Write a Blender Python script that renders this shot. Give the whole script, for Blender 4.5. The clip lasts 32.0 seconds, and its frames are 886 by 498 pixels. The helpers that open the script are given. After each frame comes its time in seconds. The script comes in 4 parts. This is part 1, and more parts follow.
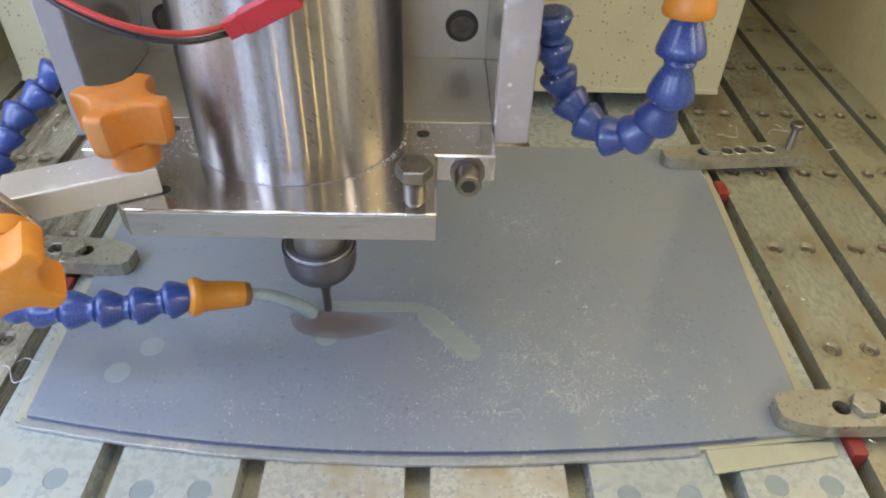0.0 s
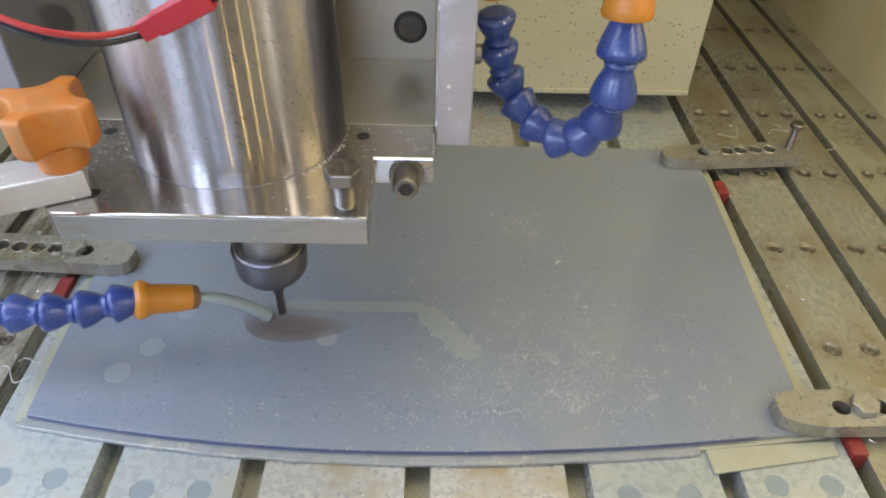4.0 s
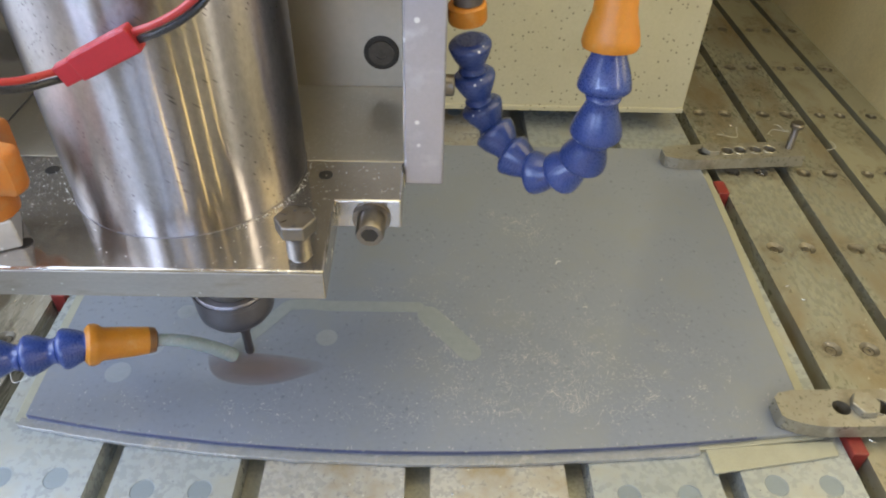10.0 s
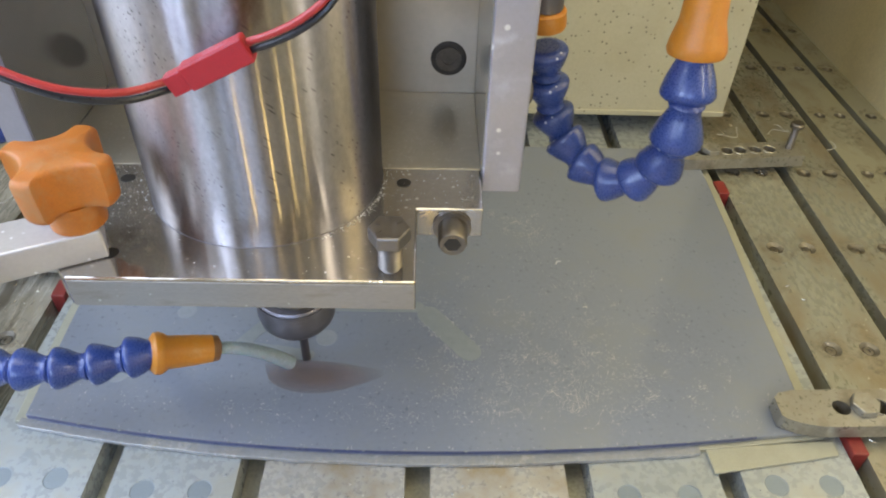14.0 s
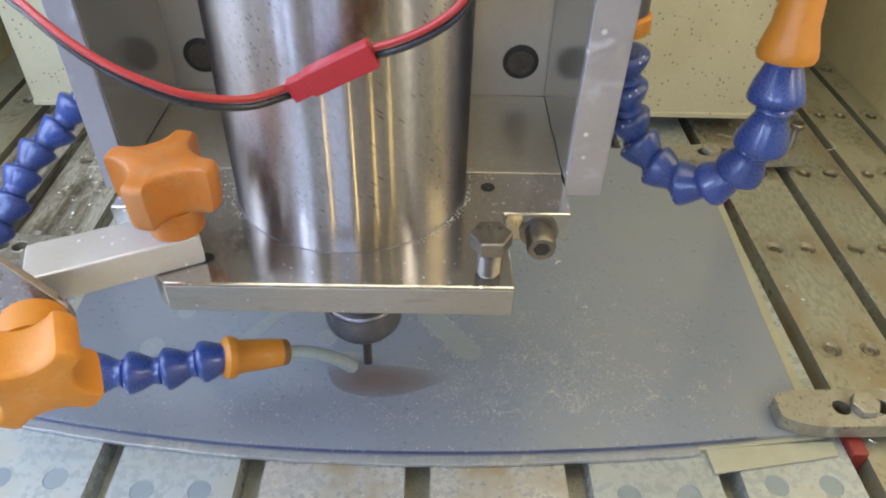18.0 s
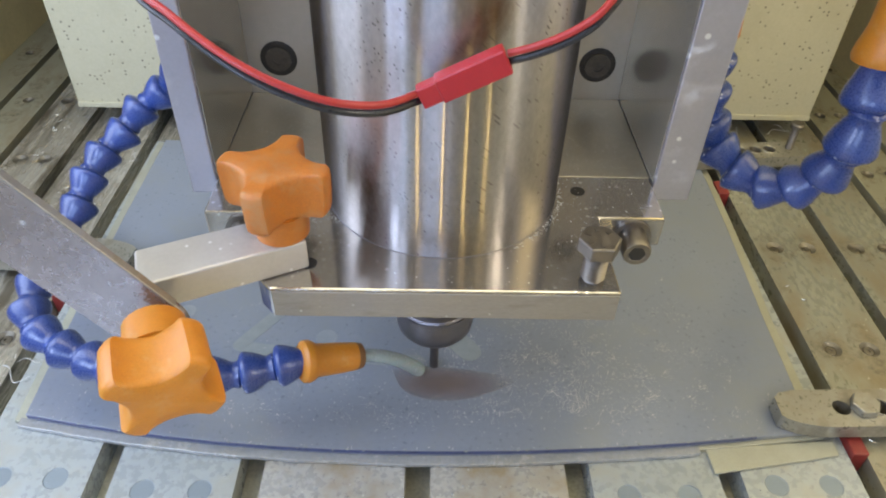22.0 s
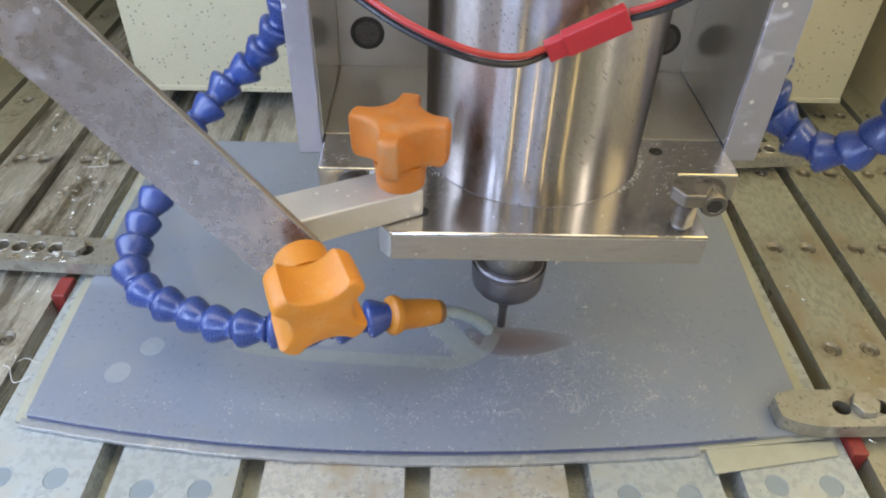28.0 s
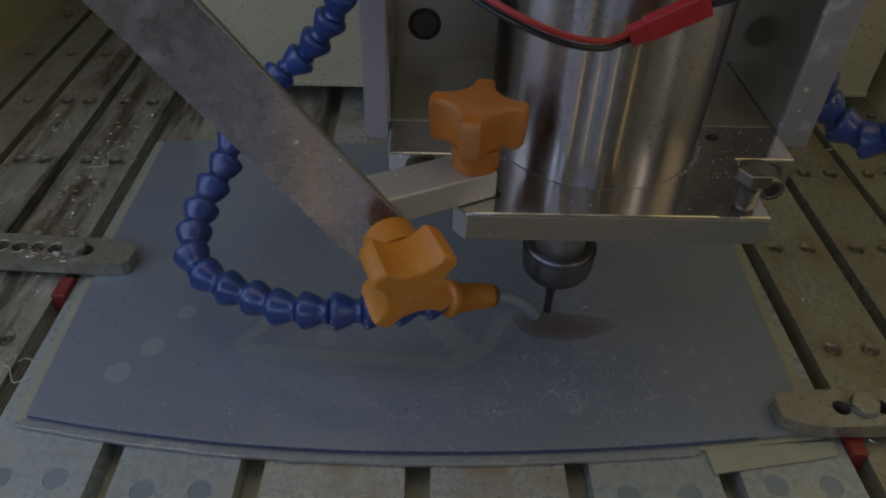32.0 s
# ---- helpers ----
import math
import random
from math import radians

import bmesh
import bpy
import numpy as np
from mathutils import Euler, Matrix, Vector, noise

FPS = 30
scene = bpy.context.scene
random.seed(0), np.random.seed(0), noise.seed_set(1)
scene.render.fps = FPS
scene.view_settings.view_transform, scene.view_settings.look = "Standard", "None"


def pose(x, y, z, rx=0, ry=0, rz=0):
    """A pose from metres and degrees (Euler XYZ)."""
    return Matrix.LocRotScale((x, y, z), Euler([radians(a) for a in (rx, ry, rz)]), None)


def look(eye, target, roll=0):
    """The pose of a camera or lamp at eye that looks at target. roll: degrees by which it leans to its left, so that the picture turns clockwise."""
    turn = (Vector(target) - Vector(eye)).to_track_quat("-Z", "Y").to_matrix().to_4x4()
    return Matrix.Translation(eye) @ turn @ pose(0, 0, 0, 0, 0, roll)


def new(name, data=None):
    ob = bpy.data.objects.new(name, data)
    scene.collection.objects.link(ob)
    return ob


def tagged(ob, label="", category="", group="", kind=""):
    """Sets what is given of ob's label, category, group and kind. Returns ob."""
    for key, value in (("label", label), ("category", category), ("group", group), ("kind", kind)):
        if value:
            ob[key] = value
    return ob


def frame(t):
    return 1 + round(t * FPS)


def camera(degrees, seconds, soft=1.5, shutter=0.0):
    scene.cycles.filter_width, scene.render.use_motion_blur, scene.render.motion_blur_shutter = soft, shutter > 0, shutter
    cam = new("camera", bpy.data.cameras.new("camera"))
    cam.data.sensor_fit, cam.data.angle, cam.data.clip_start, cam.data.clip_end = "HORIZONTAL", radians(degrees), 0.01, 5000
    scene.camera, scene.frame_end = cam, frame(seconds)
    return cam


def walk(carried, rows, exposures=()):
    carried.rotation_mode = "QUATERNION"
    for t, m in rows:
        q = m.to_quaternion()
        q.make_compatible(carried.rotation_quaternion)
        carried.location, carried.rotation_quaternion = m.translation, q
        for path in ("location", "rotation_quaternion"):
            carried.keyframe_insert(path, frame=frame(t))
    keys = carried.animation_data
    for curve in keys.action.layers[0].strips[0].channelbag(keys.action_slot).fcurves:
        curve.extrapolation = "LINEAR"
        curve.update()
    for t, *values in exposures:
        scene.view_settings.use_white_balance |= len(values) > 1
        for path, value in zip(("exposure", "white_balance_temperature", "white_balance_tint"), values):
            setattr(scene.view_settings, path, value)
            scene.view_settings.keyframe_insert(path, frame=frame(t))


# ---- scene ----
cam = camera(64.68, 32.0, soft=2.0)
EYE = Vector((0.0, 0.0, 0.2001))
VIEW = look(EYE, EYE + Vector((0.02053, 0.75833, -0.65155)), 1.90)
walk(cam, [(0, VIEW), (32, VIEW)],
     exposures=[(0, -0.15, 6740, 8), (4, -0.15, 6740, 8), (9, -0.15, 6840, 8), (13, -0.15, 6730, 8), (19, -0.15, 6590, 8), (24, -0.15, 6690, 8), (28, -0.15, 6540, 9),
                (30.3, -0.15, 6500, 9), (30.7, -0.28, 6500, 9), (31.0, -0.58, 6500, 9), (31.5, -1.40, 6500, 9), (32.0, -2.42, 6500, 9)])

# ------------------------------------------------------------------ light
world = bpy.data.worlds.new("room_light")
world.use_nodes = True
scene.world = world
world.node_tree.nodes["Background"].inputs[0].default_value = (0.8, 0.85, 1.0, 1)
world.node_tree.nodes["Background"].inputs[1].default_value = 0.68


def area_lamp(name, eye, target, sx, sy, watts, colour):
    data = bpy.data.lights.new(name, "AREA")
    data.shape, data.size, data.size_y = "RECTANGLE", sx, sy
    data.energy, data.color = watts, colour
    ob = new(name, data)
    ob.matrix_world = look(eye, target)
    return tagged(ob, kind="structure")


# unseen area lamps added for side, roof and front light and motor streaks
area_lamp("unseen_lamp_left", (-0.285, 0.105, 0.265), (0.05, 0.12, 0.04), 0.20, 0.38, 1.95, (0.62, 0.74, 1.0))
for y in (-0.150, -0.262):
    area_lamp("unseen_streak_lamp_left", (-0.285, y, 0.270), (0.0, 0.14, 0.03), 0.035, 0.22, 0.75, (0.50, 0.65, 1.0))
area_lamp("unseen_lamp_right", (0.285, 0.180, 0.300), (0.02, 0.20, 0.05), 0.16, 0.36, 0.62, (1.0, 0.79, 0.32))
area_lamp("unseen_streak_lamp_right", (0.281, -0.035, 0.300), (0.0, 0.16, 0.05), 0.03, 0.30, 0.5, (1.0, 0.93, 0.78))
area_lamp("unseen_roof_fill", (0.0, 0.17, 0.72), (0.0, 0.20, 0.0), 0.42, 0.36, 2.2, (1.0, 0.94, 0.72))
area_lamp("front_fill_light", (-0.09, -0.455, 0.29), (-0.07, 0.15, 0.01), 0.26, 0.20, 1.9, (0.44, 0.60, 1.0))


# ------------------------------------------------------------------ materials
def material(name, base, rough=0.5, metal=0.0, tone=(0.75, 1.2), scale=120.0, fine=1500.0, bump=0.15, bump_scale=900.0,
             stretch=(1, 1, 1), stain=None, stain_scale=40.0, stain_cut=(0.52, 0.72), rough_var=0.12, coat=0.0, aniso=0.0,
             subsurface=0.0, speck=None, speck_scale=700.0, speck_size=0.12, per_object=0.0, transmission=0.0, detail_mix=0.5, rust=(), speck_turn=False, speck_keep=0.72, coat_rough=0.12):
    m = bpy.data.materials.new(name)
    m.use_nodes = True
    nt = m.node_tree
    n, l = nt.nodes, nt.links
    bs = n["Principled BSDF"]
    co = n.new("ShaderNodeTexCoord")
    mp = n.new("ShaderNodeMapping")
    mp.inputs["Scale"].default_value = stretch
    l.new(co.outputs["Object"], mp.inputs["Vector"])

    def noise_tex(s, d=4.0, r=0.6):
        t = n.new("ShaderNodeTexNoise")
        t.inputs["Scale"].default_value, t.inputs["Detail"].default_value, t.inputs["Roughness"].default_value = s, d, r
        l.new(mp.outputs[0], t.inputs["Vector"])
        return t

    def ramp(src, a, b, lo, hi):
        r = n.new("ShaderNodeMapRange")
        r.inputs["From Min"].default_value, r.inputs["From Max"].default_value = a, b
        r.inputs["To Min"].default_value, r.inputs["To Max"].default_value = lo, hi
        l.new(src, r.inputs["Value"])
        return r.outputs[0]

    big, small = noise_tex(scale), noise_tex(fine, 3.0)
    mix = n.new("ShaderNodeMix")
    mix.inputs[0].default_value = detail_mix
    l.new(big.outputs["Fac"], mix.inputs[2])
    l.new(small.outputs["Fac"], mix.inputs[3])
    value = ramp(mix.outputs[0], 0.32, 0.68, tone[0], tone[1])
    if per_object:
        info = n.new("ShaderNodeObjectInfo")
        each = ramp(info.outputs["Random"], 0, 1, 1 - per_object, 1 + per_object)
        mul = n.new("ShaderNodeMath")
        mul.operation = "MULTIPLY"
        l.new(value, mul.inputs[0])
        l.new(each, mul.inputs[1])
        value = mul.outputs[0]
    hsv = n.new("ShaderNodeHueSaturation")
    hsv.inputs["Color"].default_value = (*base, 1)
    l.new(value, hsv.inputs["Value"])
    colour = hsv.outputs[0]
    rough_out = ramp(small.outputs["Fac"], 0.3, 0.7, max(0.02, rough - rough_var), min(1, rough + rough_var))

    def over(colour, fac, tint):
        mx = n.new("ShaderNodeMix")
        mx.data_type = "RGBA"
        mx.inputs["B"].default_value = (*tint, 1)
        l.new(colour, mx.inputs["A"])
        l.new(fac, mx.inputs["Factor"])
        return mx.outputs["Result"]

    if stain:
        st = noise_tex(stain_scale, 6.0, 0.68)
        fac = ramp(st.outputs["Fac"], stain_cut[0], stain_cut[1], 0, 1)
        colour = over(colour, fac, stain)
        mm = n.new("ShaderNodeMath")
        mm.operation, mm.use_clamp = "MULTIPLY_ADD", True
        l.new(fac, mm.inputs[0])
        mm.inputs[1].default_value = 0.28
        l.new(rough_out, mm.inputs[2])
        rough_out = mm.outputs[0]
    for (rx, ry, rz), rr, tint in rust:
        gap = n.new("ShaderNodeVectorMath")
        gap.operation = "DISTANCE"
        sq = n.new("ShaderNodeMapping")
        sq.inputs["Scale"].default_value = (1, 1, 0.45)
        l.new(co.outputs["Object"], sq.inputs["Vector"])
        l.new(sq.outputs[0], gap.inputs[0])
        gap.inputs[1].default_value = (rx, ry, rz * 0.45)
        wob = n.new("ShaderNodeMath")
        wob.operation = "MULTIPLY_ADD"
        rn = noise_tex(260, 6.0, 0.7)
        l.new(rn.outputs["Fac"], wob.inputs[0])
        wob.inputs[1].default_value = rr * 1.6
        l.new(gap.outputs["Value"], wob.inputs[2])
        colour = over(colour, ramp(wob.outputs[0], rr * 0.9, rr * 1.9, 0.85, 0), tint)
    if speck:
        vo = n.new("ShaderNodeTexVoronoi")
        vo.inputs["Scale"].default_value = speck_scale
        l.new(co.outputs["Object"], vo.inputs["Vector"])
        if speck_turn:
            sm = n.new("ShaderNodeMapping")
            sm.vector_type = "TEXTURE"
            sm.inputs["Rotation"].default_value, sm.inputs["Scale"].default_value = (0.3, -0.75, 0.0), (0.8, 0.8, 5.5)
            l.new(co.outputs["Object"], sm.inputs["Vector"])
            l.new(sm.outputs[0], vo.inputs["Vector"])
        keep = n.new("ShaderNodeSeparateColor")
        l.new(vo.outputs["Color"], keep.inputs[0])
        a = ramp(vo.outputs["Distance"], speck_size, speck_size * 1.5, 1, 0)
        b = ramp(keep.outputs[0], speck_keep, speck_keep + 0.08, 0, 1)
        if speck_turn:
            area = noise_tex(75, 2.0)
            crowd = ramp(area.outputs["Fac"], 0.44, 0.60, 0, 0.9)
            ml = n.new("ShaderNodeMath")
            ml.operation = "MULTIPLY"
            l.new(b, ml.inputs[0])
            l.new(crowd, ml.inputs[1])
            b = ml.outputs[0]
        mu = n.new("ShaderNodeMath")
        mu.operation = "MULTIPLY"
        l.new(a, mu.inputs[0])
        l.new(b, mu.inputs[1])
        colour = over(colour, mu.outputs[0], speck)
    l.new(colour, bs.inputs["Base Color"])
    l.new(rough_out, bs.inputs["Roughness"])
    bs.inputs["Metallic"].default_value = metal
    bs.inputs["Coat Weight"].default_value = coat
    bs.inputs["Coat Roughness"].default_value = coat_rough
    bs.inputs["Subsurface Weight"].default_value = subsurface
    bs.inputs["Subsurface Scale"].default_value = 0.002
    bs.inputs["Transmission Weight"].default_value = transmission
    if aniso:
        bs.inputs["Anisotropic"].default_value = aniso
        bs.inputs["Anisotropic Rotation"].default_value = 0.25
        tg = n.new("ShaderNodeTangent")
        tg.direction_type, tg.axis = "RADIAL", "Z"
        l.new(tg.outputs[0], bs.inputs["Tangent"])
    if bump:
        bt = noise_tex(bump_scale, 5.0)
        bp = n.new("ShaderNodeBump")
        bp.inputs["Strength"].default_value, bp.inputs["Distance"].default_value = bump, 0.0004
        l.new(bt.outputs["Fac"], bp.inputs["Height"])
        l.new(bp.outputs[0], bs.inputs["Normal"])
    return m


MOTOR = material("turned_steel", (0.40, 0.375, 0.375), 0.34, 1.0, (0.80, 1.12), 55, 900, 0.0, 1500, (1, 1, 0.6),
                 stain=(0.32, 0.28, 0.25), stain_scale=70, stain_cut=(0.56, 0.78), rough_var=0.02, aniso=0.97,
                 rust=(((-0.0165, -0.038, 0.108), 0.0044, (0.12, 0.075, 0.045)), ((0.009, -0.042, 0.150), 0.0040, (0.14, 0.08, 0.05))), speck=(0.15, 0.135, 0.135), speck_scale=900, speck_size=0.17, speck_turn=True, speck_keep=0.25)
# the turned surface: a dull body under a fine lathe polish that draws bright things out into upright lines
tn, tl = MOTOR.node_tree.nodes, MOTOR.node_tree.links
polish = tn.new("ShaderNodeBsdfAnisotropic")
polish.inputs["Color"].default_value = (0.49, 0.455, 0.455, 1)
polish.inputs["Roughness"].default_value, polish.inputs["Anisotropy"].default_value, polish.inputs["Rotation"].default_value = 0.13, 0.80, 0.0
tl.new([q for q in tn if q.type == "TANGENT"][0].outputs[0], polish.inputs["Tangent"])
both = tn.new("ShaderNodeMixShader")
both.inputs[0].default_value = 0.42
tl.new(tn["Principled BSDF"].outputs[0], both.inputs[1])
tl.new(tn["Principled BSDF"].inputs["Base Color"].links[0].from_socket, polish.inputs["Color"])
tl.new(polish.outputs[0], both.inputs[2])
tl.new(both.outputs[0], tn["Material Output"].inputs["Surface"])
FLANGE = material("polished_steel", (0.46, 0.43, 0.39), 0.125, 0.90, (0.86, 1.08), 60, 900, 0.0, 500,
                  stain=(0.50, 0.47, 0.42), stain_scale=110, stain_cut=(0.52, 0.8), rough_var=0.03, speck=(0.8, 0.8, 0.78),
                  speck_scale=420, speck_size=0.16)
MILLED = material("dull_milled_steel", (0.33, 0.315, 0.295), 0.42, 0.85, (0.85, 1.1), 70, 700, 0.0, 500, (1, 1, 4), stain=(0.25, 0.235, 0.20), stain_scale=70,
                  stain_cut=(0.52, 0.78), rough_var=0.04, speck=(0.6, 0.6, 0.58), speck_scale=420, speck_size=0.10)
REAR = material("dull_steel_plate", (0.46, 0.425, 0.35), 0.36, 0.8, (0.9, 1.06), 50, 500, 0.0, 500,
                stain=(0.46, 0.44, 0.38), stain_scale=50, stain_cut=(0.50, 0.85), rough_var=0.03)
ALU = material("milled_aluminium", (0.47, 0.465, 0.535), 0.46, 1.0, (0.92, 1.06), 60, 900, 0.0, 600,
               stain=(0.66, 0.67, 0.71), stain_scale=110, stain_cut=(0.56, 0.76), rough_var=0.03,
               speck=(0.84, 0.85, 0.88), speck_scale=260, speck_size=0.17)
ALU_INNER = material("smooth_aluminium", (0.49, 0.445, 0.365), 0.43, 1.0, (0.92, 1.05), 40, 400, 0.0, 500,
                     stain=(0.52, 0.50, 0.43), stain_scale=35, stain_cut=(0.50, 0.85), rough_var=0.03)
ALU_BAR = material("brushed_aluminium_bar", (0.385, 0.345, 0.348), 0.27, 0.90, (0.78, 1.16), 60, 420, 0.0, 500, rough_var=0.03, detail_mix=0.35,
                   stain=(0.46, 0.43, 0.44), stain_scale=110, stain_cut=(0.54, 0.78), speck=(0.66, 0.66, 0.70), speck_scale=240, speck_size=0.13, speck_keep=0.86)
MIRROR_ALU = material("polished_aluminium", (0.60, 0.58, 0.53), 0.20, 0.72, (0.88, 1.06), 40, 400, 0.0, 500, rough_var=0.02, detail_mix=0.3,
                      speck=(0.75, 0.74, 0.72), speck_scale=330, speck_size=0.10)
ALU_BLOCK = material("sawn_aluminium", (0.52, 0.50, 0.48), 0.48, 0.72, (0.9, 1.06), 60, 900, 0.0, 600, stain=(0.56, 0.55, 0.53), stain_scale=150,
                     stain_cut=(0.54, 0.76), rough_var=0.03, speck=(0.75, 0.75, 0.76), speck_scale=420, speck_size=0.12)
CAST = material("dark_steel_nut", (0.19, 0.18, 0.19), 0.42, 1.0, (0.8, 1.15), 200, 2500, 0.06)
BOLT = material("zinc_plated_steel", (0.225, 0.205, 0.185), 0.42, 1.0, (0.8, 1.1), 150, 700, 0.0)
SOCKET = material("dark_socket_steel", (0.10, 0.085, 0.065), 0.40, 0.6, (0.6, 1.3), 300, 2000, 0.1)
# near-black colour stands in for the shade inside holes and sockets
HOLE = material("hole_shade", (0.018, 0.016, 0.014), 0.5, 0.0, (0.7, 1.3), 400, 2600, 0.2)
ORANGE = material("orange_plastic", (0.48, 0.178, 0.014), 0.45, 0.0, (0.80, 1.1), 140, 2600, 0.14, 1300, subsurface=0.08,
                  stain=(0.51, 0.28, 0.10), stain_scale=190, stain_cut=(0.56, 0.82))
# the counterbores' inner shade is put into this dark brown
BORE = material("bore_shade", (0.040, 0.033, 0.025), 0.45, 0.3, (0.6, 1.4), 300, 1800, 0.15)
ORANGE_WORN = material("worn_orange_plastic", (0.43, 0.135, 0.014), 0.5, 0.0, (0.74, 1.12), 120, 2200, 0.2, 1100, subsurface=0.06,
                       stain=(0.37, 0.19, 0.075), stain_scale=150, stain_cut=(0.50, 0.76))
ORANGE_DIRTY = material("sooty_orange_plastic", (0.17, 0.075, 0.025), 0.5, 0.0, (0.6, 1.3), 300, 2600, 0.2)
BLUE = material("blue_plastic", (0.023, 0.047, 0.180), 0.3, 0.0, (0.75, 1.25), 220, 2600, 0.12, 1500, coat=0.25, per_object=0.12,
                speck=(0.42, 0.45, 0.55), speck_scale=330, speck_size=0.10)
RED = material("red_plastic", (0.34, 0.014, 0.020), 0.42, 0.0, (0.85, 1.1), 200, 2600, 0.1)
RED_BLOCK = material("red_packing", (0.20, 0.024, 0.02), 0.45, 0.0, (0.7, 1.2), 200, 2600, 0.2)
WIRE_RED = material("red_wire", (0.32, 0.022, 0.020), 0.38, 0.0, (0.9, 1.1), 200, 2000, 0.05)
WIRE_BLACK = material("black_wire", (0.016, 0.016, 0.018), 0.35, 0.0, (0.9, 1.1), 200, 2000, 0.05)
PLATE = material("blue_grey_sheet", (0.170, 0.191, 0.236), 0.36, 0.0, (0.92, 1.08), 22, 500, 0.02, 200, coat=1.0, coat_rough=0.1,
                 stain=(0.19, 0.204, 0.216), stain_scale=30, stain_cut=(0.5, 0.75))
PLATE_EDGE = material("dark_blue_edge", (0.04, 0.052, 0.12), 0.35, 0.0, (0.7, 1.3), 200, 1800, 0.1)
CREAM = material("cream_card", (0.30, 0.295, 0.225), 0.55, 0.0, (0.86, 1.1), 80, 1400, 0.12, stain=(0.36, 0.35, 0.27), stain_scale=60)
GROOVE = material("milled_groove", (0.208, 0.231, 0.236), 0.5, 0.0, (0.88, 1.12), 300, 2400, 0.12)
STRIP_WET = material("wet_pale_table_strip", (0.305, 0.328, 0.325), 0.28, 0.15, (0.88, 1.08), 30, 300, 0.10, 90, coat=0.4,
                     stain=(0.30, 0.275, 0.20), stain_scale=30, stain_cut=(0.50, 0.72), per_object=0.08)
STRIP_DRY = material("oily_steel_table_strip", (0.345, 0.33, 0.238), 0.42, 0.35, (0.84, 1.08), 40, 500, 0.05, 300, (1, 0.45, 1),
                     stain=(0.20, 0.165, 0.10), stain_scale=30, stain_cut=(0.50, 0.72), per_object=0.07,
                     speck=(0.72, 0.68, 0.55), speck_scale=380, speck_size=0.06)
STRIP_GRIMY = material("grimy_steel_table_strip", (0.305, 0.305, 0.245), 0.28, 0.35, (0.8, 1.1), 40, 500, 0.06, 300, (1, 0.4, 1),
                       stain=(0.21, 0.16, 0.09), stain_scale=34, stain_cut=(0.44, 0.68), per_object=0.05, speck=(0.75, 0.72, 0.6), speck_scale=460, speck_size=0.10)
STRIP_STREAK = material("streaked_wet_table_strip", (0.36, 0.335, 0.27), 0.24, 0.3, (0.85, 1.08), 40, 500, 0.05, 300, (1, 0.13, 1), coat=0.4,
                        stain=(0.085, 0.070, 0.045), stain_scale=75, stain_cut=(0.47, 0.60), per_object=0.05, speck=(0.8, 0.78, 0.7), speck_scale=460, speck_size=0.10)
STRIP_WORN = material("worn_table_strip", (0.40, 0.39, 0.36), 0.27, 0.3, (0.82, 1.12), 40, 400, 0.35, 130, coat=0.3,
                      stain=(0.26, 0.21, 0.13), stain_scale=45, stain_cut=(0.47, 0.66), speck=(0.6, 0.6, 0.55), speck_scale=420, speck_size=0.10)
SLOT = material("dark_slot", (0.40, 0.385, 0.30), 0.45, 0.2, (0.6, 1.4), 60, 900, 0.2)
SCREW = material("dull_screw", (0.16, 0.142, 0.108), 0.42, 0.5, (0.6, 1.3), 300, 2000, 0.2, per_object=0.25)
PLUG = material("blue_grey_plug", (0.175, 0.205, 0.22), 0.6, 0.0, (0.9, 1.1), 200, 1800, 0.06, per_object=0.1)
CLAMP = material("grimy_clamp_steel", (0.31, 0.295, 0.245), 0.34, 0.5, (0.8, 1.1), 80, 600, 0.06, 500, coat=0.3,
                 stain=(0.15, 0.125, 0.09), stain_scale=70, stain_cut=(0.50, 0.75))
ENAMEL = material("cream_enamel_cover", (0.450, 0.420, 0.292), 0.42, 0.0, (0.92, 1.06), 14, 800, 0.06, 500, speck=(0.16, 0.14, 0.10),
                  speck_scale=380, speck_size=0.16, speck_keep=0.58, stain=(0.38, 0.34, 0.22), stain_scale=22, stain_cut=(0.55, 0.85))
ENCLOSURE = material("olive_enamel_wall", (0.60, 0.515, 0.295), 0.5, 0.0, (0.85, 1.12), 9, 600, 0.08, 400,
                     stain=(0.40, 0.34, 0.20), stain_scale=12, stain_cut=(0.5, 0.85))
CHIP = material("pale_chips", (0.45, 0.44, 0.43), 0.4, 0.0, (0.7, 1.25), 300, 2500, 0.1)
CHIP_PALE = material("white_chips", (0.60, 0.59, 0.56), 0.35, 0.0, (0.8, 1.1), 300, 1500, 0.05)
WATER = material("opaque_glint_drops", (0.24, 0.26, 0.26), 0.06, 0.0, (0.98, 1.02), 300, 1500, 0.0, rough_var=0.02, coat=1.0)
BROWN_PATCH = material("brown_tint", (0.185, 0.125, 0.10), 0.30, 0.0, (0.85, 1.15), 120, 600, 0.03)
pn, pl = BROWN_PATCH.node_tree.nodes, BROWN_PATCH.node_tree.links
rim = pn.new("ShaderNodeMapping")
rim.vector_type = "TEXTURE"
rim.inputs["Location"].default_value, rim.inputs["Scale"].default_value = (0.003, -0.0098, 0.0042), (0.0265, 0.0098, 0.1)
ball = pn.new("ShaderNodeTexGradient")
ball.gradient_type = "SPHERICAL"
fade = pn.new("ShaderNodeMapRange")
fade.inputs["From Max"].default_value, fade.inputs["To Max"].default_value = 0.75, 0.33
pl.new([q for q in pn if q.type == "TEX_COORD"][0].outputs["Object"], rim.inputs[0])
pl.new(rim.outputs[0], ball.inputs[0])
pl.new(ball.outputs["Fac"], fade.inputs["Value"])
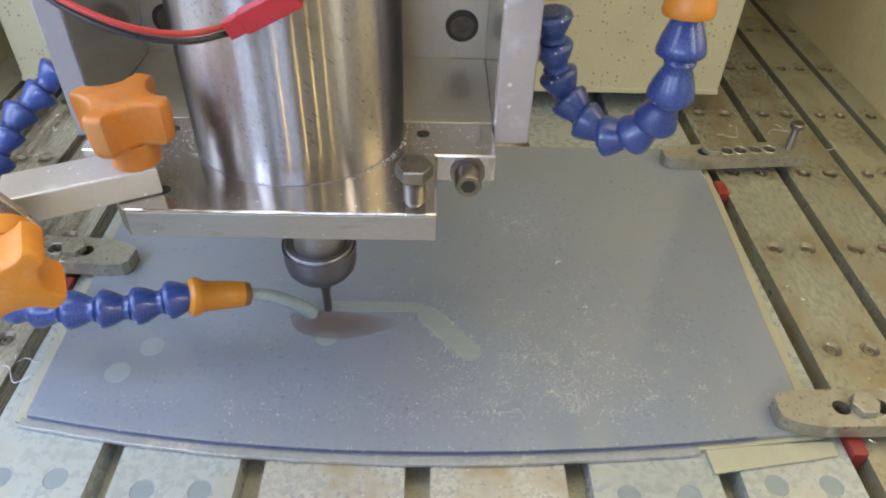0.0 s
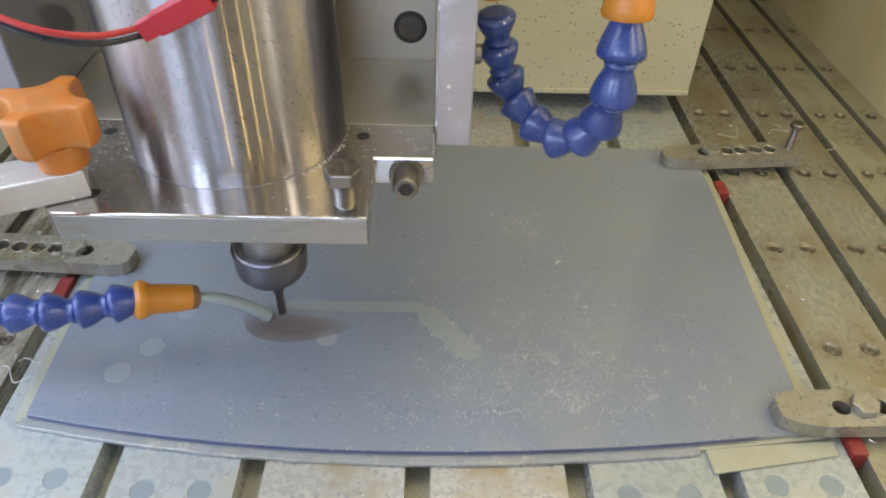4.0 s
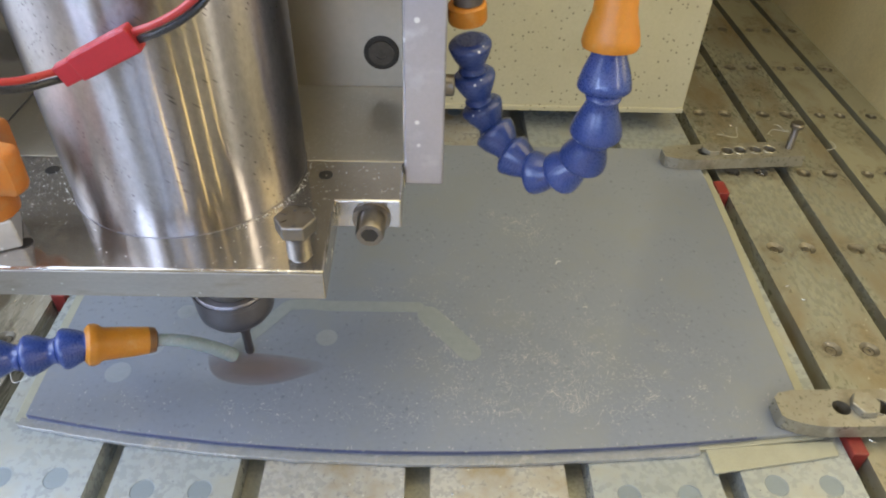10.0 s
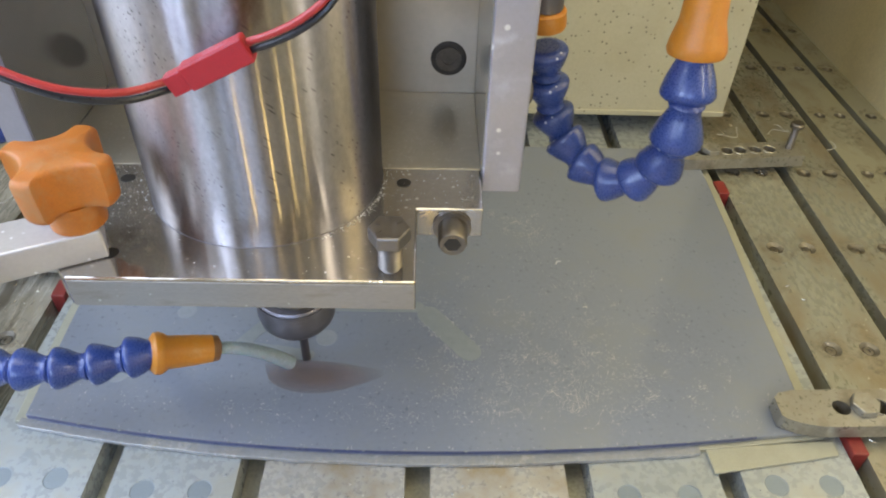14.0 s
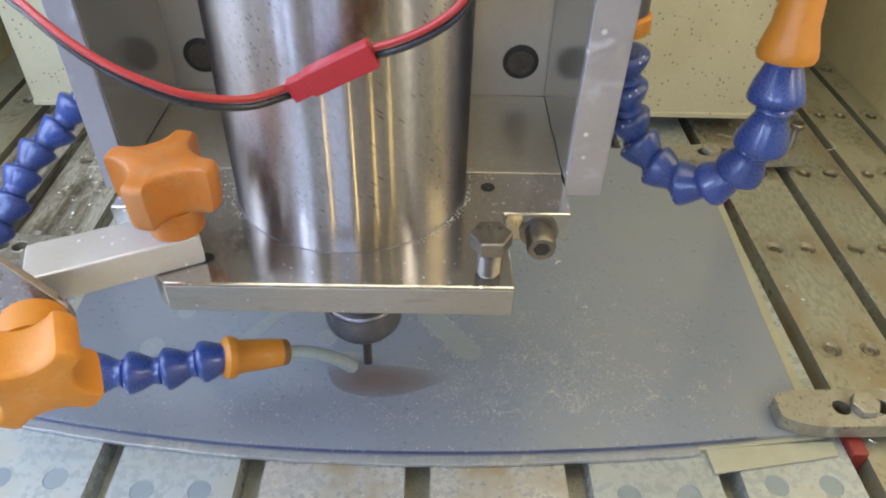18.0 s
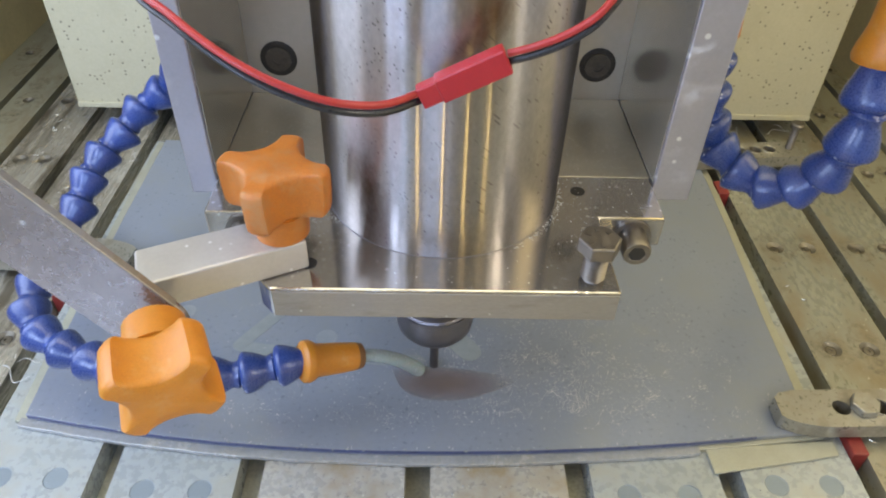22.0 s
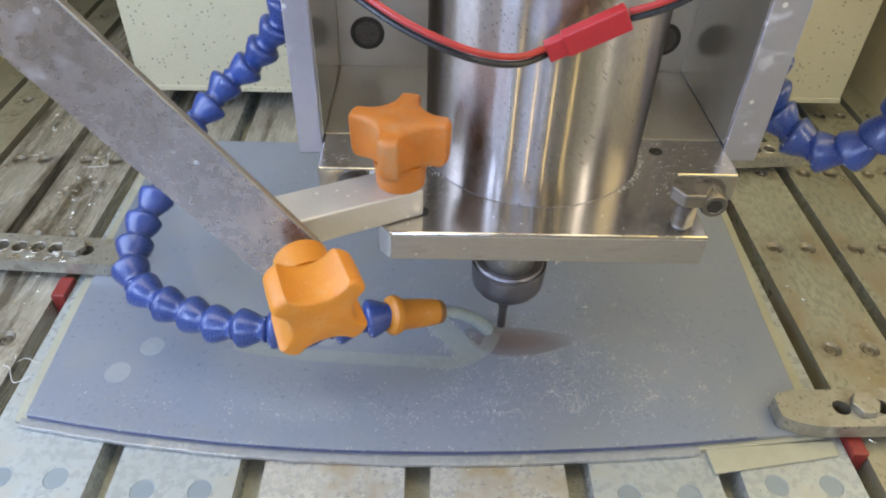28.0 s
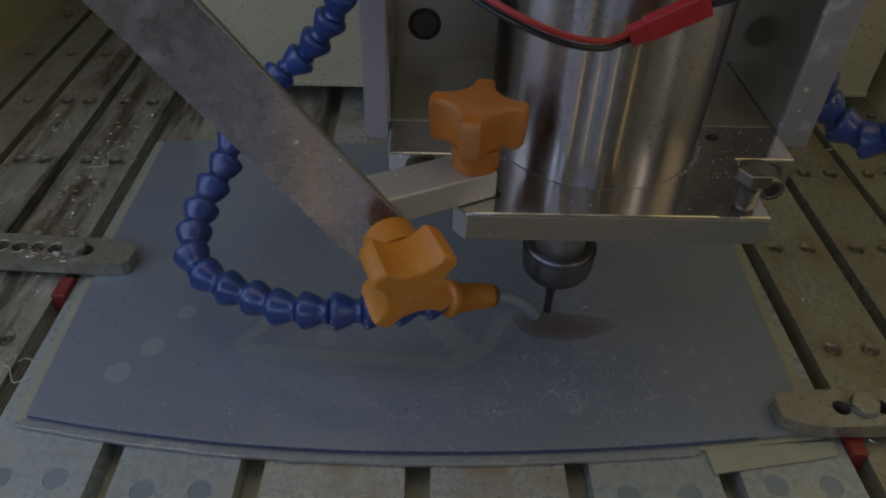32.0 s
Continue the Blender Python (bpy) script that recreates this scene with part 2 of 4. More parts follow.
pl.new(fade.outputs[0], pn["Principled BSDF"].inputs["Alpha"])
JET = material("milky_coolant", (0.33, 0.40, 0.425), 0.2, 0.0, (0.88, 1.1), 300, 1500, 0.1, subsurface=0.2, coat=0.3)
JET.node_tree.nodes["Principled BSDF"].inputs["Alpha"].default_value = 0.78
SPOT = material("pale_spot", (0.222, 0.243, 0.262), 0.4, 0.0, (0.9, 1.1), 300, 1500, 0.05)
WHITE = material("white_fitting", (0.7, 0.7, 0.66), 0.4, 0.0, (0.9, 1.1), 200, 1500, 0.05)
# glow of the added streak strips; no such source is in view
GLOW = bpy.data.materials.new("streak_glow")
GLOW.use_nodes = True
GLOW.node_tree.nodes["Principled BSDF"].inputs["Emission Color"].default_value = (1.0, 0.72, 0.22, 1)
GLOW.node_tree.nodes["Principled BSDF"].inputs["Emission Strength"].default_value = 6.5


# ------------------------------------------------------------------ mesh helpers
def smooth(bm, limit=35):
    for e in bm.edges:
        if len(e.link_faces) == 2 and e.calc_face_angle(0) > radians(limit):
            e.smooth = False


def part(name, bm, mat, parent=None, label="", limit=35):
    me = bpy.data.meshes.new(name)
    smooth(bm, limit)
    bm.to_mesh(me)
    bm.free()
    me.materials.append(mat)
    ob = new(name, me)
    if parent:
        ob.parent = parent
    if label:
        ob["label"] = label
    return ob


def share(name, me, parent, m=None, label=""):
    ob = new(name, me)
    ob.parent = parent
    if m is not None:
        ob.matrix_local = m
    if label:
        ob["label"] = label
    return ob


def thing(name, label, category, group="", at=(0, 0, 0)):
    e = new(name)
    e.empty_display_size = 0.02
    e.location = at
    return tagged(e, label, category, group)


def block(x0, x1, y0, y1, z0, z1, bevel=0.0005, seg=2):
    bm = bmesh.new()
    bmesh.ops.create_cube(bm, size=1)
    for v in bm.verts:
        v.co = Vector(((x0 + x1) / 2 + v.co.x * (x1 - x0), (y0 + y1) / 2 + v.co.y * (y1 - y0), (z0 + z1) / 2 + v.co.z * (z1 - z0)))
    if bevel:
        bmesh.ops.bevel(bm, geom=bm.edges[:], offset=bevel, segments=seg, profile=0.5, affect="EDGES")
    return bm


def prism(outline, z0, z1, bevel=0.0004, seg=2):
    bm = bmesh.new()
    low = [bm.verts.new((x, y, z0)) for x, y in outline]
    top = [bm.verts.new((x, y, z1)) for x, y in outline]
    bm.faces.new(low[::-1])
    bm.faces.new(top)
    k = len(outline)
    for i in range(k):
        bm.faces.new((low[i], low[(i + 1) % k], top[(i + 1) % k], top[i]))
    bmesh.ops.recalc_face_normals(bm, faces=bm.faces[:])
    if bevel:
        bmesh.ops.bevel(bm, geom=bm.edges[:], offset=bevel, segments=seg, profile=0.5, affect="EDGES")
    return bm


def lathe(profile, seg=32, m=None, radius=None):
    """Rings (r, z) turned round z; radius(angle) may shape the ring."""
    bm = bmesh.new()
    rings = []
    for r, z in profile:
        ring = []
        for i in range(seg):
            a = 2 * math.pi * i / seg
            q = r * (radius(a) if radius else 1)
            ring.append(bm.verts.new((q * math.cos(a), q * math.sin(a), z)))
        rings.append(ring)
    for a, b in zip(rings, rings[1:]):
        for i in range(seg):
            j = (i + 1) % seg
            bm.faces.new((a[i], a[j], b[j], b[i]))
    bm.faces.new(rings[0][::-1])
    bm.faces.new(rings[-1])
    bmesh.ops.recalc_face_normals(bm, faces=bm.faces[:])
    for f in bm.faces:
        f.smooth = len(f.verts) == 4
    if m is not None:
        bm.transform(m)
    return bm


def along(p, direction):
    """The pose at p whose z axis points in the direction."""
    return Matrix.Translation(p) @ Vector(direction).to_track_quat("Z", "Y").to_matrix().to_4x4()


def curve_points(nodes, step):
    """A smooth curve through the nodes, at even steps: places and directions."""
    pts = [Vector(n) for n in nodes]
    pts = [2 * pts[0] - pts[1]] + pts + [2 * pts[-1] - pts[-2]]
    dense = []
    for a, b, c, d in zip(pts, pts[1:], pts[2:], pts[3:]):
        for k in range(24):
            t = k / 24
            dense.append(0.5 * (2 * b + (c - a) * t + (2 * a - 5 * b + 4 * c - d) * t * t + (3 * b - a - 3 * c + d) * t ** 3))
    dense.append(pts[-2])
    out, left = [dense[0]], step
    for a, b in zip(dense, dense[1:]):
        gap = (b - a).length
        while gap >= left:
            a = a + (b - a) * (left / gap)
            gap = (b - a).length
            out.append(a)
            left = step
        left -= gap
    way = [(out[min(i + 1, len(out) - 1)] - out[max(i - 1, 0)]).normalized() for i in range(len(out))]
    return out, way


def tube(nodes, radius, step=0.002, seg=10, taper=None):
    pts, way = curve_points(nodes, step)
    bm = bmesh.new()
    rings = []
    side = Vector((0, 0, 1)) if abs(way[0].z) < 0.9 else Vector((1, 0, 0))
    for k, (p, w) in enumerate(zip(pts, way)):
        side = (side - side.dot(w) * w).normalized()
        other = w.cross(side)
        r = radius * (taper(k / (len(pts) - 1)) if taper else 1)
        rings.append([bm.verts.new(p + r * (math.cos(2 * math.pi * i / seg) * side + math.sin(2 * math.pi * i / seg) * other)) for i in range(seg)])
    for a, b in zip(rings, rings[1:]):
        for i in range(seg):
            bm.faces.new((a[i], a[(i + 1) % seg], b[(i + 1) % seg], b[i]))
    bm.faces.new(rings[0][::-1])
    bm.faces.new(rings[-1])
    bmesh.ops.recalc_face_normals(bm, faces=bm.faces[:])
    for f in bm.faces:
        f.smooth = True
    return bm


def perforated(x0, x1, y0, y1, z0, z1, holes, radius, depth, inner=0.62, seg=16):
    """A bar whose top has countersunk holes; holes (x, y) in rows of equal y."""
    bm = bmesh.new()
    s = radius * 1.18
    ys = sorted({round(h[1], 5) for h in holes})
    bands, y = [], y0
    for hy in ys:
        bands.append((y, hy - s, None))
        bands.append((hy - s, hy + s, hy))
        y = hy + s
    bands.append((y, y1, None))

    def quad(a, b, c, d, z=z1):
        bm.faces.new([bm.verts.new((px, py, z)) for px, py in ((a, c), (b, c), (b, d), (a, d))])

    for ya, yb, hy in bands:
        if hy is None:
            quad(x0, x1, ya, yb)
            continue
        x = x0
        for hx in sorted(h[0] for h in holes if round(h[1], 5) == hy):
            quad(x, hx - s, ya, yb)
            x = hx + s
            rim, mid, low = [], [], []
            edge = []
            for i in range(seg):
                a = 2 * math.pi * (i + 0.5) / seg
                c, q = math.cos(a), math.sin(a)
                k = s / max(abs(c), abs(q))
                edge.append(bm.verts.new((hx + k * c, hy + k * q, z1)))
                rim.append(bm.verts.new((hx + radius * c, hy + radius * q, z1)))
                mid.append(bm.verts.new((hx + radius * inner * c, hy + radius * inner * q, z1 - depth * 0.6)))
                low.append(bm.verts.new((hx + radius * inner * c, hy + radius * inner * q, z1 - depth)))
            for i in range(seg):
                j = (i + 1) % seg
                bm.faces.new((edge[i], edge[j], rim[j], rim[i]))
                for f in (bm.faces.new((rim[i], rim[j], mid[j], mid[i])), bm.faces.new((mid[i], mid[j], low[j], low[i]))):
                    f.material_index = 1
            bm.faces.new(low).material_index = 1
            for sx in (-1, 1):
                for sy in (-1, 1):
                    near = sorted(edge, key=lambda v: (v.co.x - hx - sx * s) ** 2 + (v.co.y - hy - sy * s) ** 2)[:2]
                    f = bm.faces.new((bm.verts.new((hx + sx * s, hy + sy * s, z1)), near[0], near[1]))
        quad(x, x1, ya, yb)
    for a, b, c, d in (((x0, y0), (x1, y0), 0, 0), ((x1, y0), (x1, y1), 0, 0), ((x1, y1), (x0, y1), 0, 0), ((x0, y1), (x0, y0), 0, 0)):
        bm.faces.new([bm.verts.new((*a, z0)), bm.verts.new((*b, z0)), bm.verts.new((*b, z1)), bm.verts.new((*a, z1))])
    bm.faces.new([bm.verts.new((px, py, z0)) for px, py in ((x0, y0), (x0, y1), (x1, y1), (x1, y0))])
    for f in bm.faces:
        f.normal_update()
        if f.normal.z < -0.01 and f.calc_center_median().z > z0 + 1e-5:
            f.normal_flip()
    return bm


def hexagon(af):
    return [(af / math.sqrt(3) * math.cos(radians(60 * i)), af / math.sqrt(3) * math.sin(radians(60 * i))) for i in range(6)]


# ------------------------------------------------------------------ table and enclosure
SLOT_X = (-0.2401, -0.2151, -0.1837, -0.1463, -0.1017, -0.0554, -0.0024, 0.0490, 0.0983, 0.1435, 0.1812, 0.2161, 0.2462)
SLOT_W = (0.0042, 0.0048, 0.0052, 0.0060, 0.0074, 0.0080, 0.0082, 0.0080, 0.0074, 0.0062, 0.0056, 0.0048, 0.0044)
TABLE_X0, TABLE_X1, TABLE_Y0, TABLE_Y1 = -0.2635, 0.2625, -0.30, 0.60
ROWS_Y = [0.118 + 0.0597 * k for k in range(-1, 8)]

table = tagged(new("machine_table"), "steel T-slot machine table, wet in the middle and oil-stained outside", "machine table")
part("table_bed", block(TABLE_X0, TABLE_X1, TABLE_Y0, TABLE_Y1, -0.03, -0.010, 0), SLOT, table, "dark bed at the bottom of the slots")
edges = [TABLE_X0] + [v for x, w in zip(SLOT_X, SLOT_W) for v in (x - w / 2, x + w / 2)] + [TABLE_X1]
screw_bm = lathe([(0.0021, 0), (0.0021, 0.0005), (0.0018, 0.0008), (0.0009, 0.0008), (0.0009, 0.0003)], 14)
screw_me = bpy.data.meshes.new("screw")
smooth(screw_bm)
screw_bm.to_mesh(screw_me)
screw_me.materials.append(SCREW)
plug_bm = lathe([(0.0023, 0), (0.0036, 0.0014), (0.0035, 0.0016)], 18)
plug_me = bpy.data.meshes.new("plug")
smooth(plug_bm)
plug_bm.to_mesh(plug_me)
plug_me.materials.append(PLUG)
for k in range(len(edges) // 2):
    a, b = edges[2 * k], edges[2 * k + 1]
    wet = -0.147 < (a + b) / 2 < 0.144
    if b - a > 0.022:
        holes = [(a + (b - a) * q, y) for y in ROWS_Y for q in (0.27, 0.73)]
    else:
        holes = [((a + b) / 2, y) for y in ROWS_Y]
    if wet:
        holes = [(x, y + 0.0020 - 0.0065 * (1 - ((a + b) / 0.25) ** 2)) for x, y in holes]
    if k in (6, 7):
        holes = [h for h in holes if h[1] > 0.14]
    radius = 0.0038 if b - a > 0.026 else 0.0032
    strip = part("table_strip", perforated(a, b, TABLE_Y0, TABLE_Y1, -0.011, 0, holes, radius, 0.0018), STRIP_WORN if k in (6, 7) else STRIP_WET if wet else STRIP_STREAK if k in (2, 3) else STRIP_GRIMY if k in (10, 11) else STRIP_DRY, table)
    strip.data.materials.append(PLUG if wet else SCREW)
    for x, y in holes:
        if wet and 0.14 < y < 0.30:
            continue
        if wet and not (k in (4, 5) and y > 0.30):
            share("plug", plug_me, strip, pose(x, y, -0.0018))
        else:
            share("screw", screw_me, strip, pose(x, y, -0.0018))
    if k in (4, 5):
        film = perforated(a + 0.0002, b - 0.0002, 0.316, TABLE_Y1, 0.00005, 0.0003, [h for h in holes if h[1] > 0.32], radius, 0.0018)
        part("oil_film", film, STRIP_STREAK, strip, "brown oily film behind the sheet").data.materials.append(SCREW)

for name, b in (("wall_left", (-0.2935, -0.2637, -0.48, 0.66, -0.03, 0.80)), ("wall_right", (0.2627, 0.2925, -0.48, 0.66, -0.03, 0.80)),
                ("wall_back", (-0.2637, 0.2627, 0.62, 0.66, -0.03, 0.80))):
    x0, x1, y0, y1, z0, z1 = b
    if name == "wall_back":
        tagged(part(name, block(x0, x1, y0, y1, z0, z1, 0), ENCLOSURE), "olive enamelled steel wall of the machine enclosure", "wall", kind="structure")
        continue
    # an unseen opening beside the camera, added to let the side lamps in
    near = -0.32 if name == "wall_left" else -0.08
    bm = bmesh.new()
    for yy0, yy1, zz0, zz1 in ((0.27, y1, z0, z1), (y0, near, z0, z1), (near, 0.27, z0, 0.06), (near, 0.27, 0.50, z1)):
        t = block(x0, x1, yy0, yy1, zz0, zz1, 0)
        me = bpy.data.meshes.new("piece")
        t.to_mesh(me)
        t.free()
        bm.from_mesh(me)
        bpy.data.meshes.remove(me)
    tagged(part(name, bm, ENCLOSURE), "olive enamelled steel wall of the machine enclosure with an added opening", "wall", kind="structure")
# unseen front wall; its opening is added for the front fill lamp
bm = bmesh.new()
for xx0, xx1, zz0, zz1 in ((-0.2637, 0.2627, -0.03, 0.18), (-0.2637, 0.2627, 0.40, 0.80), (-0.2637, -0.22, 0.18, 0.40), (0.22, 0.2627, 0.18, 0.40)):
    t = block(xx0, xx1, -0.48, -0.45, zz0, zz1, 0)
    me = bpy.data.meshes.new("piece")
    t.to_mesh(me)
    t.free()
    bm.from_mesh(me)
    bpy.data.meshes.remove(me)
tagged(part("wall_front", bm, ENCLOSURE), "olive enamelled front wall of the machine enclosure with an added opening", "wall", kind="structure")
tagged(part("ceiling", block(-0.2935, 0.2925, -0.48, 0.66, 0.80, 0.82, 0), ENCLOSURE), "olive enamelled roof of the machine enclosure", "ceiling", kind="structure")
tagged(part("floor", block(-0.2935, 0.2925, -0.48, 0.66, -0.06, -0.031, 0), SLOT), "dark drip tray under the machine table", "floor", kind="structure")

# rust round the screws of the oily strips and brown smears on them
rust_rng = random.Random(23)
RUST = material("rusty_smear", (0.15, 0.105, 0.055), 0.5, 0.0, (0.7, 1.3), 200, 1500, 0.1)
rn, rl = RUST.node_tree.nodes, RUST.node_tree.links
patchy = rn.new("ShaderNodeTexNoise")
patchy.inputs["Scale"].default_value, patchy.inputs["Detail"].default_value, patchy.inputs["Roughness"].default_value = 260, 6.0, 0.75
cut = rn.new("ShaderNodeMapRange")
cut.inputs["From Min"].default_value, cut.inputs["From Max"].default_value, cut.inputs["To Max"].default_value = 0.46, 0.72, 0.6
rl.new([q for q in rn if q.type == "TEX_COORD"][0].outputs["Object"], patchy.inputs["Vector"])
rl.new(patchy.outputs["Fac"], cut.inputs["Value"])
rl.new(cut.outputs[0], rn["Principled BSDF"].inputs["Alpha"])
verts, faces = [], []


def smear(x, y, r0, r1, stretch, z=0.00012):
    base, k = len(verts), 20
    wob = [rust_rng.uniform(0.95, 1.12) for i in range(k)]
    for r in (r0, r1):
        for i in range(k):
            a = 2 * math.pi * i / k
            q = r * (1 if r == r0 else wob[i])
            verts.append((x + q * math.cos(a), y + q * math.sin(a) * (stretch if r == r1 else 1), z))
    for i in range(k):
        j = (i + 1) % k
        faces.append((base + i, base + j, base + k + j, base + k + i))


for k in range(len(edges) // 2):
    a, b = edges[2 * k], edges[2 * k + 1]
    if k == 4:
        for i in range(16):
            smear(a + (b - a) * rust_rng.uniform(0.25, 0.75), rust_rng.uniform(0.330, 0.430), 0.0004, (b - a) * rust_rng.uniform(0.12, 0.24), rust_rng.uniform(1.0, 2.4))
    if -0.147 < (a + b) / 2 < 0.144 or b - a < 0.012:
        continue
    two = b - a > 0.022
    radius = 0.0038 if b - a > 0.026 else 0.0032
    reach = min((b - a) * (0.23 if two else 0.42), radius * 2.1)
    for y in ROWS_Y:
        for q in ((0.27, 0.73) if two else (0.5,)):
            smear(a + (b - a) * q, y, radius * 1.02, reach, rust_rng.uniform(1.0, 1.9))
    for i in range(16):
        edge = rust_rng.choice((a + 0.0022, b - 0.0022))
        smear(edge, rust_rng.uniform(0.11, 0.42), 0.0003, rust_rng.uniform(0.0010, 0.0019), rust_rng.uniform(2.0, 5.0), 0.00015)
    for i in range(5):
        y = rust_rng.choice(ROWS_Y) + rust_rng.uniform(0.018, 0.042)
        smear((a + b) / 2 + rust_rng.uniform(-0.2, 0.2) * (b - a), y, 0.0004, (b - a) * 0.28, rust_rng.uniform(0.8, 1.8))
me = bpy.data.meshes.new("rust_stains")
me.from_pydata(verts, [], faces)
me.materials.append(RUST)
stains = new("rust_stains", me)
stains.parent = table
tagged(stains, "brown rust smears round the table screws", kind="stuff")

# ------------------------------------------------------------------ the sheet and what holds it
PX0, PX1, PY1, TOP = -0.1345, 0.1340, 0.3115, 0.004


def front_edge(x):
    """The sheet's front edge, bowed to fit the camera's view of a straight edge."""
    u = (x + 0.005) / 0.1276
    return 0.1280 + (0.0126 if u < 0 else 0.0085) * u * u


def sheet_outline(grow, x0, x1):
    """The sheet's outline, counter-clockwise from its front left corner, larger all round by grow; its sides bend to
    fit the camera's view.
    """
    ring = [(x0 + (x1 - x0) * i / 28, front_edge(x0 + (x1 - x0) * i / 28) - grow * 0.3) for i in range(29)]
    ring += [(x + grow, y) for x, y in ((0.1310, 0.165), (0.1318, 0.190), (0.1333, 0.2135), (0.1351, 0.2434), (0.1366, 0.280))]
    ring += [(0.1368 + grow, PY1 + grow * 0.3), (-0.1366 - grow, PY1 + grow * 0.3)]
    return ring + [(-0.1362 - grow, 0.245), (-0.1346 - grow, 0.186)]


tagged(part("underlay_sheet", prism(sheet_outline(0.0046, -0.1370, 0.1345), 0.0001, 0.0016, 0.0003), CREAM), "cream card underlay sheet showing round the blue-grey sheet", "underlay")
WET_EDGE = material("wet_grey_edge", (0.235, 0.24, 0.24), 0.16, 0.0, (0.8, 1.15), 60, 600, 0.06, 300, coat=0.8,
                    stain=(0.33, 0.31, 0.25), stain_scale=70, stain_cut=(0.50, 0.72))
underlay = bpy.data.objects["underlay_sheet"]
arc = [-0.1350 + 0.2255 * i / 36 for i in range(37)]
wave = random.Random(11)
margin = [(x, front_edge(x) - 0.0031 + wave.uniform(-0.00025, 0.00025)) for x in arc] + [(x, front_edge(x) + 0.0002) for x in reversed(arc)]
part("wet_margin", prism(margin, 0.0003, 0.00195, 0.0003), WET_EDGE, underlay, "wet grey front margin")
flap = prism([(0.0927, 0.1318), (0.0931, 0.1229), (0.1367, 0.1300), (0.1369, 0.1358), (0.1200, 0.1345)], 0.0001, 0.0012, 0.0003)
tagged(part("card_offcut", flap, CREAM), "cream card offcut lying on the table at the sheet's front edge", "card")
sheet = tagged(new("plastic_sheet"), "blue-grey plastic sheet clamped on the table, wet and strewn with chips", "sheet")
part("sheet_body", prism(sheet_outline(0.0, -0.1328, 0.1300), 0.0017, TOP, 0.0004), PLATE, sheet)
rim_x = [-0.1320 + 0.2420 * i / 36 for i in range(37)]
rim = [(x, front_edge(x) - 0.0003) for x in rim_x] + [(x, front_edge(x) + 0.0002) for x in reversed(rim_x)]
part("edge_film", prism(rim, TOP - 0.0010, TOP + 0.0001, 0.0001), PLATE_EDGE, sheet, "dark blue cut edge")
for x, y, r in ((-0.1085, 0.1590, 0.0045), (-0.1002, 0.1712, 0.0043), (-0.0925, 0.1890, 0.0036), (-0.0375, 0.1765, 0.0040)):
    part("pale_spot", lathe([(r, 0), (r * 0.97, 0.00008)], 28, pose(x, y, TOP)), SPOT, sheet, "pale round spot in the surface")


def clamp(label, m, length, width, screw_at=None, nut_at=None, holes=()):
    """A strap clamp along +x with its tapered nose at the origin."""
    e = thing("strap_clamp", label, "clamp", "clamps round the sheet")
    h0, h1 = 0.0043, 0.0102
    w = width / 2
    nose = prism([(0.0, -w * 0.35), (0.0012, -w * 0.52), (0.006, -w * 0.80), (0.012, -w * 0.97), (0.016, -w), (0.016, w), (0.008, w), (0.0025, w * 0.86), (0.0004, w * 0.62)], h0, h1, 0)
    me = bpy.data.meshes.new("nose")
    nose.to_mesh(me)
    nose.free()
    bar = perforated(0.016, length, -w, w, h0, h1, [(x, 0.0) for x in holes], 0.0030, 0.0050, 0.8)
    bar.from_mesh(me)
    bpy.data.meshes.remove(me)
    part("clamp_bar", bar, CLAMP, e).data.materials.append(SCREW)
    for x in holes[1:]:
        rim = lathe([(0.0038, 0), (0.0037, 0.0003), (0.0034, 0.0005), (0.0031, 0.0003), (0.0030, -0.0004)], 20, pose(x, 0, h1))
        bmesh.ops.delete(rim, geom=[f for f in rim.faces if len(f.verts) > 4], context="FACES_ONLY")
        part("hole_rim", rim, CLAMP, e)
    if nut_at is not None:
        nut = prism(hexagon(0.0084), 0, 0.0028, 0.0004)
        nut.transform(pose(nut_at, 0, h1))
        part("nut", nut, CLAMP, e)
    if screw_at is not None:
        part("jack_screw", lathe([(0.0016, 0.0001)] + [(0.0016 + (0.0003 if i % 2 else 0), 0.001 + i * 0.0006) for i in range(34)] + [(0.0016, 0.022)], 12,
                                 pose(screw_at, 0.001, 0)), BOLT, e)
        part("screw_head", lathe([(0.0018, 0.0216), (0.0033, 0.0222), (0.0034, 0.0240), (0.0028, 0.0248)], 14, pose(screw_at, 0.001, 0)), BOLT, e)
    else:
        part("heel_block", block(length - 0.012, length - 0.002, -w * 0.8, w * 0.8, 0.0001, h0 + 0.0002, 0.0004), CLAMP, e)
    e.matrix_world = m
    return e


clamp("grimy steel strap clamp with five holes and a jack screw", pose(0.1175, 0.2975, 0, 0, 0, 5.5), 0.0715, 0.0140, 0.0665, 0.0245, (0.0205, 0.0330, 0.0400, 0.0480, 0.0555))
clamp("wet steel strap clamp with a hex nut between two holes", pose(0.1178, 0.1420, 0, 0, 0, 1.5), 0.072, 0.0152, None, 0.0290, (0.0215, 0.0350, 0.0480))
clamp("grimy steel strap clamp with chips round its screws", pose(-0.1200, 0.2155, 0, 0, 0, 176.5), 0.070, 0.0160, None, 0.0240, (0.0195, 0.0320, 0.0395, 0.0470, 0.0545))
